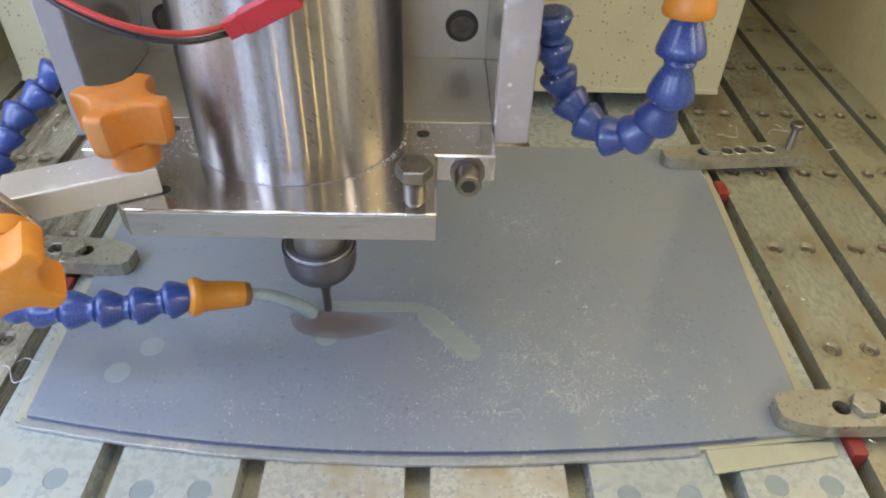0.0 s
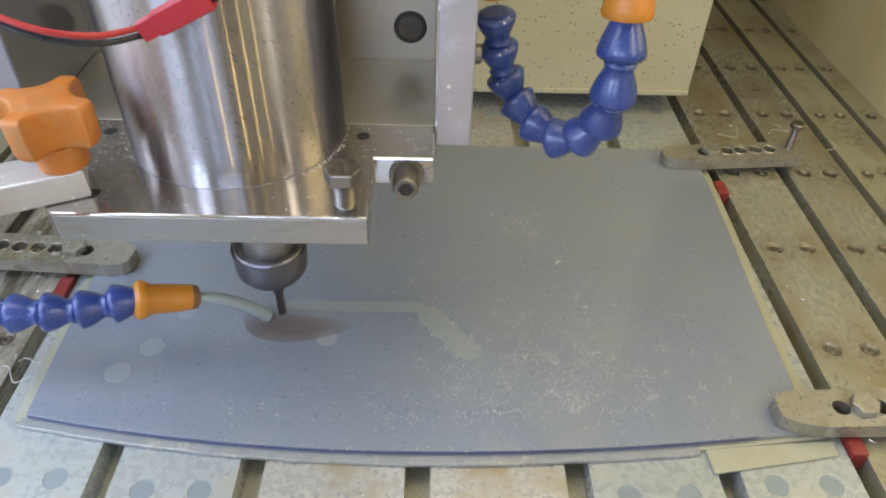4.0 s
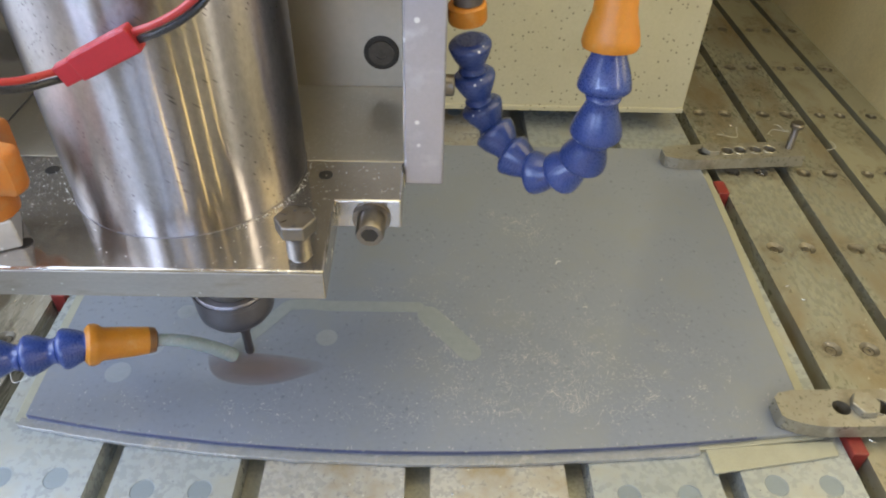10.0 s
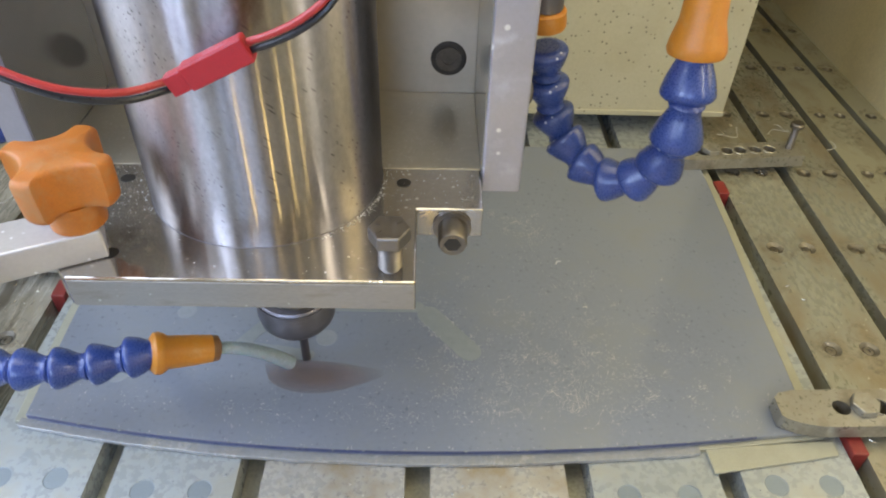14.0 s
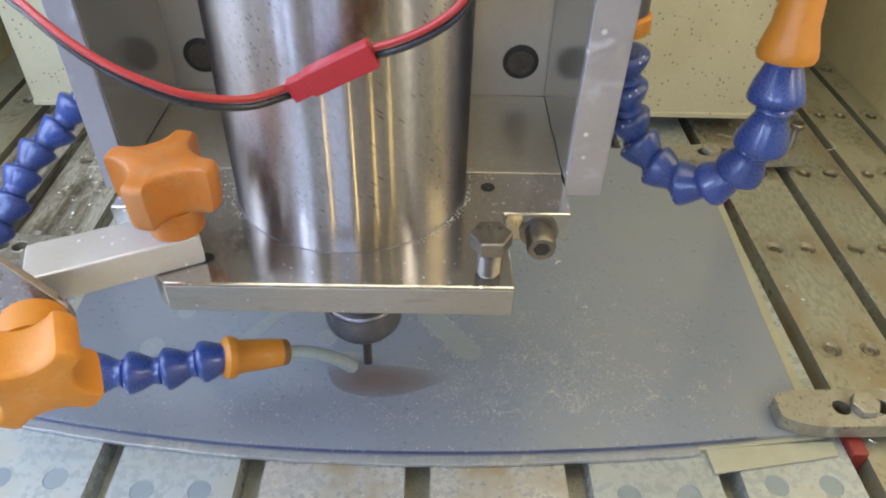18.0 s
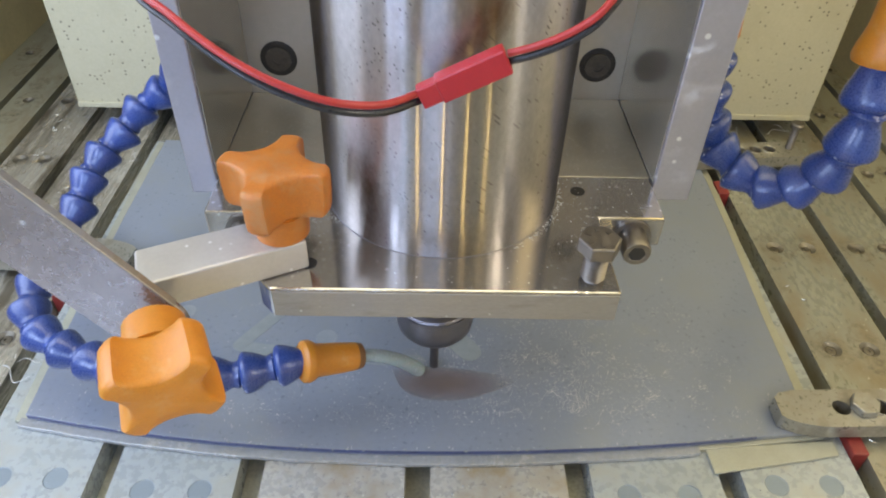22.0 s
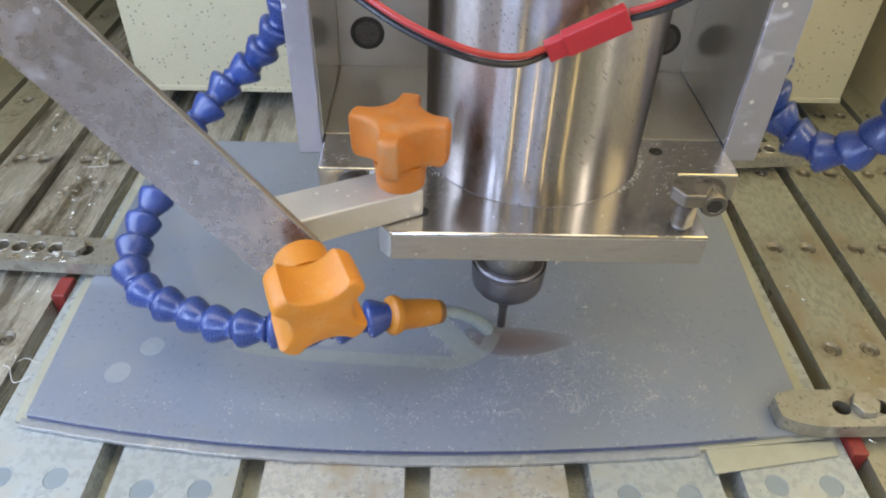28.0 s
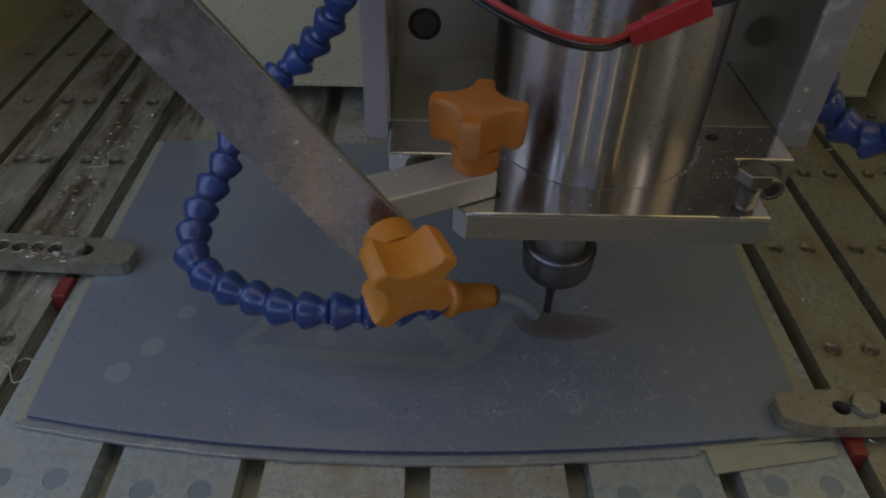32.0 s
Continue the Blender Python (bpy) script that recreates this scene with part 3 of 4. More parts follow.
for x, y, r in ((SLOT_X[9], 0.2800, 0.0052), (SLOT_X[9], 0.1345, 0.0050), (SLOT_X[3], 0.2035, 0.0055)):
    b = thing("packing_block", "small red plastic packing block in a table slot", "packing block", "red packing blocks", (x, y, 0.0))
    part("block_body", block(-0.0027, 0.0027, -r, r, -0.0095, 0.0026, 0.0005), RED_BLOCK, b)

# ------------------------------------------------------------------ the groove that the cutter leaves
ROUTE = [(0, -0.0387, 0.1929), (0.5, -0.0412, 0.1935), (1, -0.0436, 0.1937), (1.5, -0.0459, 0.1938), (2, -0.0482, 0.1938), (2.5, -0.0506, 0.1938),
         (3, -0.0529, 0.1934), (3.5, -0.0546, 0.1925), (5.5, -0.0602, 0.1846), (6, -0.0616, 0.1825), (6.5, -0.0629, 0.1807), (7, -0.0642, 0.1789),
         (7.5, -0.0655, 0.1770), (8, -0.0668, 0.1752), (8.5, -0.0681, 0.1735), (9, -0.0686, 0.1724), (9.5, -0.0670, 0.1715), (10, -0.0645, 0.1711),
         (10.5, -0.0621, 0.1707), (11, -0.0597, 0.1703), (11.5, -0.0573, 0.1700), (12, -0.0547, 0.1697), (12.5, -0.0518, 0.1692), (13, -0.0488, 0.1686),
         (13.5, -0.0461, 0.1682), (14, -0.0435, 0.1680), (14.5, -0.0408, 0.1679), (16.5, -0.0298, 0.1672), (17, -0.0270, 0.1670), (17.5, -0.0241, 0.1668),
         (18, -0.0212, 0.1667), (18.5, -0.0182, 0.1665), (19, -0.0153, 0.1663), (19.5, -0.0124, 0.1662), (20, -0.0095, 0.1661), (20.5, -0.0066, 0.1660),
         (21, -0.0035, 0.1659), (21.5, -0.0005, 0.1657), (22, 0.0025, 0.1655), (22.5, 0.0058, 0.1652), (23, 0.0090, 0.1650), (23.5, 0.0120, 0.1654),
         (24, 0.0146, 0.1669), (24.5, 0.0172, 0.1688), (25, 0.0197, 0.1706), (25.5, 0.0220, 0.1724), (27.5, 0.0268, 0.1827), (28, 0.0281, 0.1856),
         (28.5, 0.0298, 0.1881), (29, 0.0321, 0.1900), (29.5, 0.0347, 0.1914), (30, 0.0375, 0.1921), (30.5, 0.0404, 0.1920), (31, 0.0432, 0.1919),
         (31.5, 0.0454, 0.1925), (32, 0.0468, 0.1938)]


def groove_piece(a, b, half):
    """A strip of cut material between two places of the cutter, with round ends; its top is at z = 0."""
    d = Vector(b) - Vector(a)
    ang = math.atan2(d.y, d.x)
    ring = []
    for i in range(10):
        q = ang + math.pi / 2 + math.pi * i / 9
        ring.append((a[0] + half * math.cos(q), a[1] + half * math.sin(q)))
    for i in range(10):
        q = ang - math.pi / 2 + math.pi * i / 9
        ring.append((b[0] + half * math.cos(q), b[1] + half * math.sin(q)))
    return prism(ring, -0.0003, 0, 0)


for name, nodes, half in (("short", ((-0.0385, 0.1930), (-0.0040, 0.1930)), 0.0027), ("wide", ((0.0005, 0.1890), (0.0155, 0.1705)), 0.0044)):
    g = groove_piece(nodes[0], nodes[1], half)
    g.transform(pose(0, 0, TOP + (0.00018 if name == "wide" else 0.00016)))
    tagged(part("milled_groove", g, GROOVE), "pale milled groove in the blue-grey sheet", "groove", "milled grooves")
CUTS = []
stops = [r for r in ROUTE if abs(r[0] * 2 % 2) < 0.01 or r[0] in (3.5, 5.5, 14.5, 16.5, 25.5, 27.5)]
for k, (a, b) in enumerate(zip(stops, stops[1:])):
    count = 2 if b[0] - a[0] > 1.5 else 1
    for i in range(count):
        f0, f1 = i / count, (i + 1) / count
        p0 = (a[1] + (b[1] - a[1]) * f0, a[2] + (b[2] - a[2]) * f0)
        p1 = (a[1] + (b[1] - a[1]) * f1, a[2] + (b[2] - a[2]) * f1)
        ob = part("milled_groove", groove_piece(p0, p1, 0.0027), GROOVE)
        tagged(ob, "pale milled groove in the blue-grey sheet", "groove", "milled grooves")
        CUTS.append((ob, a[0] + (b[0] - a[0]) * f0, a[0] + (b[0] - a[0]) * f1, TOP + 0.00003 + 0.000012 * ((k + 4 * i) % 9)))

# ------------------------------------------------------------------ milling head
HEAD = []
FZ0, FZ1 = 0.0832, 0.0920
head = thing("milling_head", "steel milling spindle in a bright flange between aluminium side plates", "milling spindle")
HEAD.append(head)
AX, AY = 0.0008, -0.0130
part("motor_body", lathe([(0.0300, 0.0918), (0.0300, 0.1000), (0.0300, 0.27), (0.0290, 0.272)], 96, pose(AX, AY, 0)), MOTOR, head, "turned bright steel spindle housing")
part("seat_ring", lathe([(0.0302, 0.0919), (0.0302, 0.0921), (0.03005, 0.0922)], 96, pose(AX, AY, 0)), CAST, head, "dark seam round the housing")
flange = prism([(-0.0375, -0.0540), (0.0407, -0.0540), (0.0404, -0.0268), (0.0573, -0.0268), (0.0573, -0.0086), (-0.0588, -0.0086),
                (-0.0588, -0.0268), (-0.0410, -0.0268), (-0.0410, -0.0500)], FZ0, FZ1, 0.0005)
flange_ob = part("flange", flange, FLANGE, head, "polished steel flange plate splashed with chips")
part("front_face", block(-0.0372, 0.0404, -0.0543, -0.0540, FZ0 + 0.0006, FZ1 - 0.0007, 0.0001), MILLED, flange_ob, "dull milled front face")
part("rear_plate", block(-0.0590, 0.0575, -0.0084, 0.0353, FZ0, FZ1 - 0.0002, 0.0003), REAR, head, "bright steel plate behind the flange")
for x, y in ((0.0366, -0.0155), (-0.0300, -0.0455), (-0.0360, -0.0155)):
    part("bolt_hole", lathe([(0.0019, 0), (0.0019, 0.00012)], 18, pose(x, y, FZ1)), HOLE, flange_ob, "threaded hole drawn as a flat dark disc")
part("back_panel", block(-0.0590, 0.0575, 0.0354, 0.0474, FZ0, 0.30, 0.0002), ALU_INNER, head, "smooth aluminium back panel")
for x in (-0.0493, 0.0488):
    for z in (0.1034, 0.1560):
        cb = lathe([(0.0056, 0), (0.0056, 0.0002), (0.0050, 0.0003)], 26, along((x, 0.0354, z), (0, -1, 0)))
        c = part("counterbore", cb, BORE, head, "counterbored hole drawn as a raised dark disc, with a socket screw")
        part("socket_screw", lathe([(0.0040, 0.0003), (0.0040, 0.0007), (0.0019, 0.0007), (0.0019, 0.0004)], 20, along((x, 0.0354, z), (0, -1, 0))), SOCKET, c)
for x0, x1 in ((0.0576, 0.0681), (-0.0663, -0.0591)):
    plate = part("side_plate", block(x0, x1, -0.0120, 0.0600, 0.0870, 0.30, 0.0005), ALU, head, "frosted aluminium side plate")
    xi = x0 if x0 > 0 else x1
    part("inner_face", block(xi - 0.0002, xi + 0.0002, -0.0112, 0.0590, 0.0922, 0.299, 0), MIRROR_ALU, plate, "smooth reflecting inner face")
for z in (0.1090, 0.170):
    part("side_screw", lathe([(0.0030, 0), (0.0030, 0.0024), (0.0025, 0.0028)], 18, along((0.0681, 0.004, z), (1, 0, 0))), BOLT, head)
part("mount_block", block(-0.05, 0.05, 0.0476, 0.1640, 0.17, 0.29, 0.001), ALU, head)
for x in (0.0495, -0.0490):
    s = part("cap_screw", lathe([(0.0036, 0), (0.0037, 0.0005), (0.0037, 0.0068), (0.0033, 0.0076), (0.0023, 0.0076), (0.0021, 0.0074)], 22,
                                along((x, -0.0268, 0.0866), (0, -1, 0))), BOLT, head, "socket head cap screw")
    socket = prism(hexagon(0.0038), 0.0066, 0.0075, 0)
    socket.transform(along((x, -0.0268, 0.0866), (0, -1, 0)))
    part("hex_socket", socket, HOLE, s, "hex socket drawn as a flat dark plate")
    part("washer", lathe([(0.0050, 0), (0.0050, 0.0009)], 22, along((x, -0.0268, 0.0866), (0, -1, 0))), BOLT, s)
bolt = part("hex_bolt", lathe([(0.0023, 0.0921)] + [(0.0020 + (0.0009 if i % 2 else 0), 0.0925 + i * 0.00066) for i in range(13)], 16, pose(0.0348, -0.0490, 0)),
            BOLT, head, "half-driven hex bolt with bright thread")
hexhead = prism(hexagon(0.0084), 0.1003, 0.1039, 0.0004)
hexhead.transform(pose(0.0348, -0.0490, 0))
part("bolt_head", hexhead, BOLT, bolt)
for i in range(5):
    q = radians(40 + 58 * i)
    mark = block(-0.0007, 0.0007, -0.0004, 0.0004, 0, 0.0002, 0)
    mark.transform(pose(0.0348 + 0.0028 * math.cos(q), -0.0490 + 0.0028 * math.sin(q), 0.1040, 0, 0, math.degrees(q)))
    part("head_mark", mark, BOLT, bolt)
NY = -0.0035
part("spindle_nose", lathe([(0.0190, 0.0842), (0.0190, 0.0752), (0.0180, 0.0742), (0.0088, 0.0738), (0.0088, 0.034)], 40, pose(0, NY, 0)), MILLED, head)
nut = part("collet_nut", lathe([(0.0092, 0.0360), (0.0100, 0.0402), (0.0118, 0.0405), (0.0126, 0.0396), (0.0128, 0.0385), (0.0128, 0.0330), (0.0124, 0.0300), (0.0108, 0.0276), (0.0098, 0.0270), (0.0060, 0.0268), (0.0030, 0.0266)], 40,
                           pose(0, NY, 0)), CAST, head, "dark steel collet nut")
part("nut_rim", lathe([(0.0125, 0.0396), (0.0131, 0.0400), (0.0131, 0.0384), (0.0126, 0.0378)], 40, pose(0, NY, 0)), CAST, nut)
part("cutter", lathe([(0.0016, 0.0038), (0.0016, 0.0140), (0.0021, 0.0160), (0.0021, 0.0275)], 18, pose(0, NY + 0.002, 0)), CAST, head, "thin steel milling cutter")

# clamp arm: block, flat bar and two star knobs
arm = thing("nozzle_arm", "aluminium arm of block and flat bar with orange star knobs", "holder arm")
HEAD.append(arm)
barblock = prism([(-0.0295, -0.0470), (-0.0345, -0.0365), (-0.0660, -0.0510), (-0.0620, -0.0625)], 0.0922, 0.1000, 0.0005)
part("arm_block", barblock, ALU_BLOCK, arm, "sawn aluminium block")
bar = prism([(0.0086, 0.200), (-0.0086, 0.200), (-0.0086, -0.001)] + [(-0.0086 * math.cos(math.pi * i / 12), -0.001 - 0.0070 * math.sin(math.pi * i / 12)) for i in range(1, 12)]
            + [(0.0086, -0.001)], -0.0008, 0.0008, 0.0004)
bar.transform(pose(0, 0, 0, 90))
bar.transform(Matrix.Translation((-0.0596, -0.0665, 0.0945)) @ Matrix.Rotation(-math.atan2(0.0405, 0.0550), 4, "Y"))
flat_bar = part("flat_bar", bar, ALU_BAR, arm, "bright aluminium flat bar with water stains")
edge = prism([(0.0087, 0.1995), (0.0081, 0.1995), (0.0081, 0.0), (0.0087, 0.0)], -0.0009, 0.0009, 0.0002)
edge.transform(pose(0, 0, 0, 90))
edge.transform(Matrix.Translation((-0.0596, -0.0665, 0.0945)) @ Matrix.Rotation(-math.atan2(0.0405, 0.0550), 4, "Y"))
part("bar_edge", edge, MILLED, flat_bar, "dull sawn edge")


def star_knob(name, m, parent, R=0.0132, mat=ORANGE):
    """Four square-ended arms with hollow scallops between them."""
    w, c = R * 0.19, R * 1.28
    ring = []
    for k in range(4):
        t = Matrix.Rotation(math.pi / 2 * k, 2)
        for i in range(6):
            q = -1 + 2 * i / 5
            ring.append(t @ Vector((R * (1 - 0.05 * abs(q) ** 3), w * q)))
        centre = Vector((c * 0.7071, c * 0.7071))
        a = Vector((R * 0.95, w)) - centre
        b = Vector((w, R * 0.95)) - centre
        a0, a1 = math.atan2(a.y, a.x), math.atan2(b.y, b.x)
        a1 = a1 - 2 * math.pi if a1 > a0 else a1
        for i in range(1, 14):
            q = a0 + (a1 - a0) * i / 14
            ring.append(t @ (centre + a.length * Vector((math.cos(q), math.sin(q)))))
    bm = bmesh.new()
    rings = []
    for scale, z in ((0.70, 0.0), (0.84, 0.0001), (0.91, 0.0005), (0.955, 0.0013), (0.975, 0.0024), (0.990, 0.0055), (1.0, 0.0096), (0.994, 0.0103), (0.975, 0.0108), (0.94, 0.0112),
                     (0.88, 0.0114), (0.4, 0.0115)):
        rings.append([bm.verts.new((v.x * scale, v.y * scale, z)) for v in ring])
    n = len(ring)
    for a, b in zip(rings, rings[1:]):
        for i in range(n):
            bm.faces.new((a[i], a[(i + 1) % n], b[(i + 1) % n], b[i]))
    bm.faces.new(rings[0][::-1])
    bm.faces.new(rings[-1])
    bmesh.ops.recalc_face_normals(bm, faces=bm.faces[:])
    for f in bm.faces:
        f.smooth = True
    bm.transform(m)
    k = part(name, bm, mat, parent, "orange plastic four-lobed star knob", 42)
    part("knob_stem", lathe([(0.0054, -0.0072), (0.0060, -0.0066), (0.0064, -0.0015), (0.0068, 0.0004)], 28, m), mat, k)
    return k


star_knob("star_knob", pose(-0.0352, -0.0435, 0.1068, 0, 0, -12), arm, 0.0122, ORANGE_WORN)
star_knob("star_knob", Matrix.Translation((-0.0536, -0.0769, 0.0971)) @ pose(0, 0, 0, 97.5, 0, 22.5) @ pose(0, 0, 0, 0, 0, 47), arm, 0.0119)

# coolant hoses of snapped segments
seg_bm = lathe([(0.0030, -0.0054), (0.0040, -0.0050), (0.0044, -0.0043), (0.0040, -0.0034), (0.0039, -0.0026), (0.0044, -0.0016), (0.0056, 0.0008), (0.0063, 0.0028), (0.0065, 0.0037), (0.0064, 0.0043),
                (0.0060, 0.0048), (0.0052, 0.0053), (0.0040, 0.0056)], 24)
seg_me = bpy.data.meshes.new("hose_segment")
smooth(seg_bm, 50)
seg_bm.to_mesh(seg_me)
seg_me.materials.append(BLUE)


def hose(label, nodes, pitch=0.0103, spacing=(), size=(1.0, 1.0)):
    """Segments along a curve; spacing stretches the first gaps, size runs from the first segment to the last."""
    e = thing("coolant_hose", label, "coolant hose", "coolant hoses")
    fine, ways = curve_points(nodes, 0.0004)
    places, at, k = [], 0.0, 0
    while at < 0.0004 * (len(fine) - 1):
        places.append(int(round(at / 0.0004)))
        at += pitch * (spacing[k] if k < len(spacing) else 1.0)
        k += 1
    for i, q in enumerate(places):
        d = size[0] + (size[1] - size[0]) * i / (len(places) - 1)
        long = d * (min(1.25, max(1.0, spacing[i])) if i < len(spacing) else 1.0)
        share("hose_segment", seg_me, e, along(fine[q], ways[q]) @ Matrix.Diagonal((d, d, long, 1)))
    HEAD.append(e)
    return e


def nozzle(parent, tip, base, big=0.0064, small=0.0040):
    d = Vector(tip) - Vector(base)
    L = d.length
    m = along(base, d)
    n = part("nozzle", lathe([(big * 0.8, -0.002), (big, -0.001), (big * 1.04, 0.0004), (big * 0.98, 0.0016), (big * 0.82, 0.0030), (small * 1.22, L * 0.55), (small * 1.1, L * 0.86)], 28, m),
             ORANGE, parent, "orange plastic nozzle")
    part("nozzle_tip", lathe([(small * 1.1, L * 0.855), (small, L * 0.97), (small * 0.7, L)], 28, m), ORANGE_DIRTY, n, "sooty nozzle mouth")
    return n


LEFT = [(-0.0432, -0.0258, 0.0333), (-0.0513, -0.0280, 0.0330), (-0.0592, -0.0302, 0.0331), (-0.0671, -0.0320, 0.0339), (-0.0760, -0.0328, 0.0342), (-0.0855, -0.0319, 0.0334),
        (-0.0969, -0.0288, 0.0320), (-0.1064, -0.0239, 0.0313), (-0.1195, -0.0180, 0.0325), (-0.1288, -0.0095, 0.0345), (-0.1318, 0.0034, 0.0374), (-0.1300, 0.0158, 0.0421),
        (-0.1252, 0.0281, 0.0483), (-0.1229, 0.0357, 0.0542), (-0.1185, 0.0452, 0.0607), (-0.1120, 0.0521, 0.0659), (-0.1059, 0.0575, 0.0724), (-0.0972, 0.0600, 0.0786),
        (-0.0890, 0.0600, 0.0880), (-0.0820, 0.0590, 0.0990), (-0.0785, 0.0580, 0.1120)]
left_hose = hose("blue segmented coolant hose with an orange nozzle at the cutter", LEFT)
nozzle(left_hose, (-0.0232, -0.0175, 0.0275), (-0.0395, -0.0252, 0.0333))
part("hose_collar", lathe([(0.0058, 0), (0.0062, 0.001), (0.0062, 0.008), (0.0055, 0.010)], 24, along((-0.0780, 0.0578, 0.1190), (0.05, -0.05, 0.9))), ORANGE, left_hose, "orange hose collar")
RIGHT = [(0.1096, -0.0045, 0.1200), (0.1092, -0.0075, 0.1085), (0.1088, -0.0055, 0.0965), (0.1056, -0.0020, 0.0870), (0.0985, 0.0028, 0.0815), (0.0909, 0.0087, 0.0827),
         (0.0845, 0.0140, 0.0880), (0.0794, 0.0155, 0.0974), (0.0766, 0.0150, 0.1079), (0.0748, 0.0138, 0.1190)]
right_hose = hose("blue segmented coolant hose hanging in a loop beside the spindle", RIGHT, 0.0103, (1.28, 1.22, 0.9, 0.86, 0.86, 0.86, 0.9), (1.10, 0.95))
part("hose_collar", lathe([(0.0050, 0), (0.0053, 0.0006), (0.0053, 0.0046), (0.0048, 0.0052)], 24, along((0.0742, 0.0132, 0.1235), (-0.1, -0.05, 0.9))), ORANGE, right_hose, "orange hose collar")
part("feed_nipple", lathe([(0.0040, 0), (0.0040, 0.16)], 18, along((0.0740, 0.0130, 0.1285), (-0.02, 0, 1))), CAST, right_hose)
part("orange_cone", lathe([(0.0070, 0), (0.0074, 0.0012), (0.0070, 0.0035), (0.0056, 0.0085), (0.0050, 0.0180), (0.0049, 0.022)], 28, along((0.1096, -0.0035, 0.1245), (-0.01, 0.12, 1))),
     ORANGE, right_hose, "orange plastic cone fitting")
part("white_fitting", lathe([(0.0050, 0.0221), (0.0056, 0.0225), (0.0056, 0.10)], 20, along((0.1096, -0.0035, 0.1245), (-0.01, 0.12, 1))), WHITE, right_hose, "white plastic fitting")

# cable with its plug
cable = thing("motor_cable", "red and black two-wire cable with a red plug connector", "cable")
HEAD.append(cable)
C0, C1 = Vector((-0.0045, -0.0505, 0.1378)), Vector((0.0110, -0.0500, 0.1455))
mid, d = (C0 + C1) / 2, (C1 - C0)
turn = Matrix.Translation(mid) @ d.to_track_quat("X", "Z").to_matrix().to_4x4()
body = block(-d.length * 0.28, d.length * 0.5, -0.0017, 0.0017, -0.0025, 0.0025, 0.0004)
body.transform(turn)
part("plug_housing", body, RED, cable, "red plug housing")
tail = block(-d.length * 0.5, -d.length * 0.26, -0.0014, 0.0014, -0.0021, 0.0021, 0.0003)
tail.transform(turn)
part("plug_tail", tail, RED, cable, "red socket half")
for k, (dz, mat, nm) in enumerate(((0.0009, WIRE_RED, "red_lead"), (-0.0009, WIRE_BLACK, "black_lead"))):
    o = Vector((0, 0.0004 * k, dz))
    part(nm, tube([C0 + o, Vector((-0.0110, -0.0565, 0.1385)) + o, Vector((-0.0192, -0.0600, 0.1408)) + o, Vector((-0.0280, -0.0600, 0.1440)) + o, Vector((-0.0365, -0.0575, 0.1475)) + o,
                   Vector((-0.0460, -0.0520, 0.1520)) + o, Vector((-0.0560, -0.0430, 0.1560)) + o, Vector((-0.0700, -0.0200, 0.1680)) + o, Vector((-0.0600, 0.0200, 0.2000)) + o], 0.00070, 0.0015), mat, cable)
    part(nm, tube([C1 + o, Vector((0.0160, -0.0515, 0.1478)) + o, Vector((0.0215, -0.0525, 0.1510)) + o, Vector((0.0262, -0.0522, 0.1550)) + o, Vector((0.0310, -0.0480, 0.1620)) + o,
                   Vector((0.0340, -0.0380, 0.1760)) + o, Vector((0.0360, -0.0200, 0.2000)) + o], 0.00070, 0.0015), mat, cable)

# coolant jet and the thin brown patch that moves with the cutter
jet = tagged(part("coolant_jet", tube([(-0.0238, -0.0178, 0.0276), (-0.0185, -0.0150, 0.0245), (-0.0130, -0.0110, 0.0180), (-0.0085, -0.0070, 0.0105), (-0.0055, -0.0040, 0.0041)], 0.0025, 0.0015, 14,
                                      lambda k: 0.80 + 0.30 * k), JET), "milky jet of coolant from the nozzle to the cutter", "coolant jet")
HEAD.append(jet)
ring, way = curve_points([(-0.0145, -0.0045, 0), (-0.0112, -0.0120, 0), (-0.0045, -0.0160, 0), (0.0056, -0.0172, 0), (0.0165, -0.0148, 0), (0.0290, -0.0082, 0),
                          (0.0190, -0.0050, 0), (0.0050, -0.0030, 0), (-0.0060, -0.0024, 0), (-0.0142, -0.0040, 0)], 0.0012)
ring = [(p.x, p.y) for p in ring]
patch_bm = prism(ring, TOP + 0.0001, TOP + 0.00025, 0)
patch_ob = tagged(part("coolant_pool", patch_bm, BROWN_PATCH), "thin brown patch round the cutter", "coolant")
HEAD.append(patch_ob)

# tall cream cover behind the head
cover = thing("column_cover", "cream enamelled sheet-metal cover behind the spindle, specked with chips", "machine cover")
HEAD.append(cover)
part("cover_shell", block(-0.1880, 0.2010, 0.1645, 0.30, 0.0120, 0.62, 0.0012), ENAMEL, cover)
part("cover_lip", block(-0.1875, 0.2005, 0.1632, 0.1644, 0.0122, 0.0150, 0.0003), ENAMEL, cover)

# unseen glowing strips, added only for the yellow streaks on motor and flange
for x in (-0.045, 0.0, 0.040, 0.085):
    e = thing("streak_strip", "unseen slim glowing strip added for yellow streaks on the motor", "lamp", "upright lamp strips", (x, 0.028, 0.0))
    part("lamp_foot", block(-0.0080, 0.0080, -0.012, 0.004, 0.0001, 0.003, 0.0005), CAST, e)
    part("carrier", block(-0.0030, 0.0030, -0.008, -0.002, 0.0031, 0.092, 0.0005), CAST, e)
    part("glow_bar", block(-0.0014, 0.0014, -0.0019, 0.0004, 0.004, 0.090, 0.0003), GLOW, e, "added glowing bar")
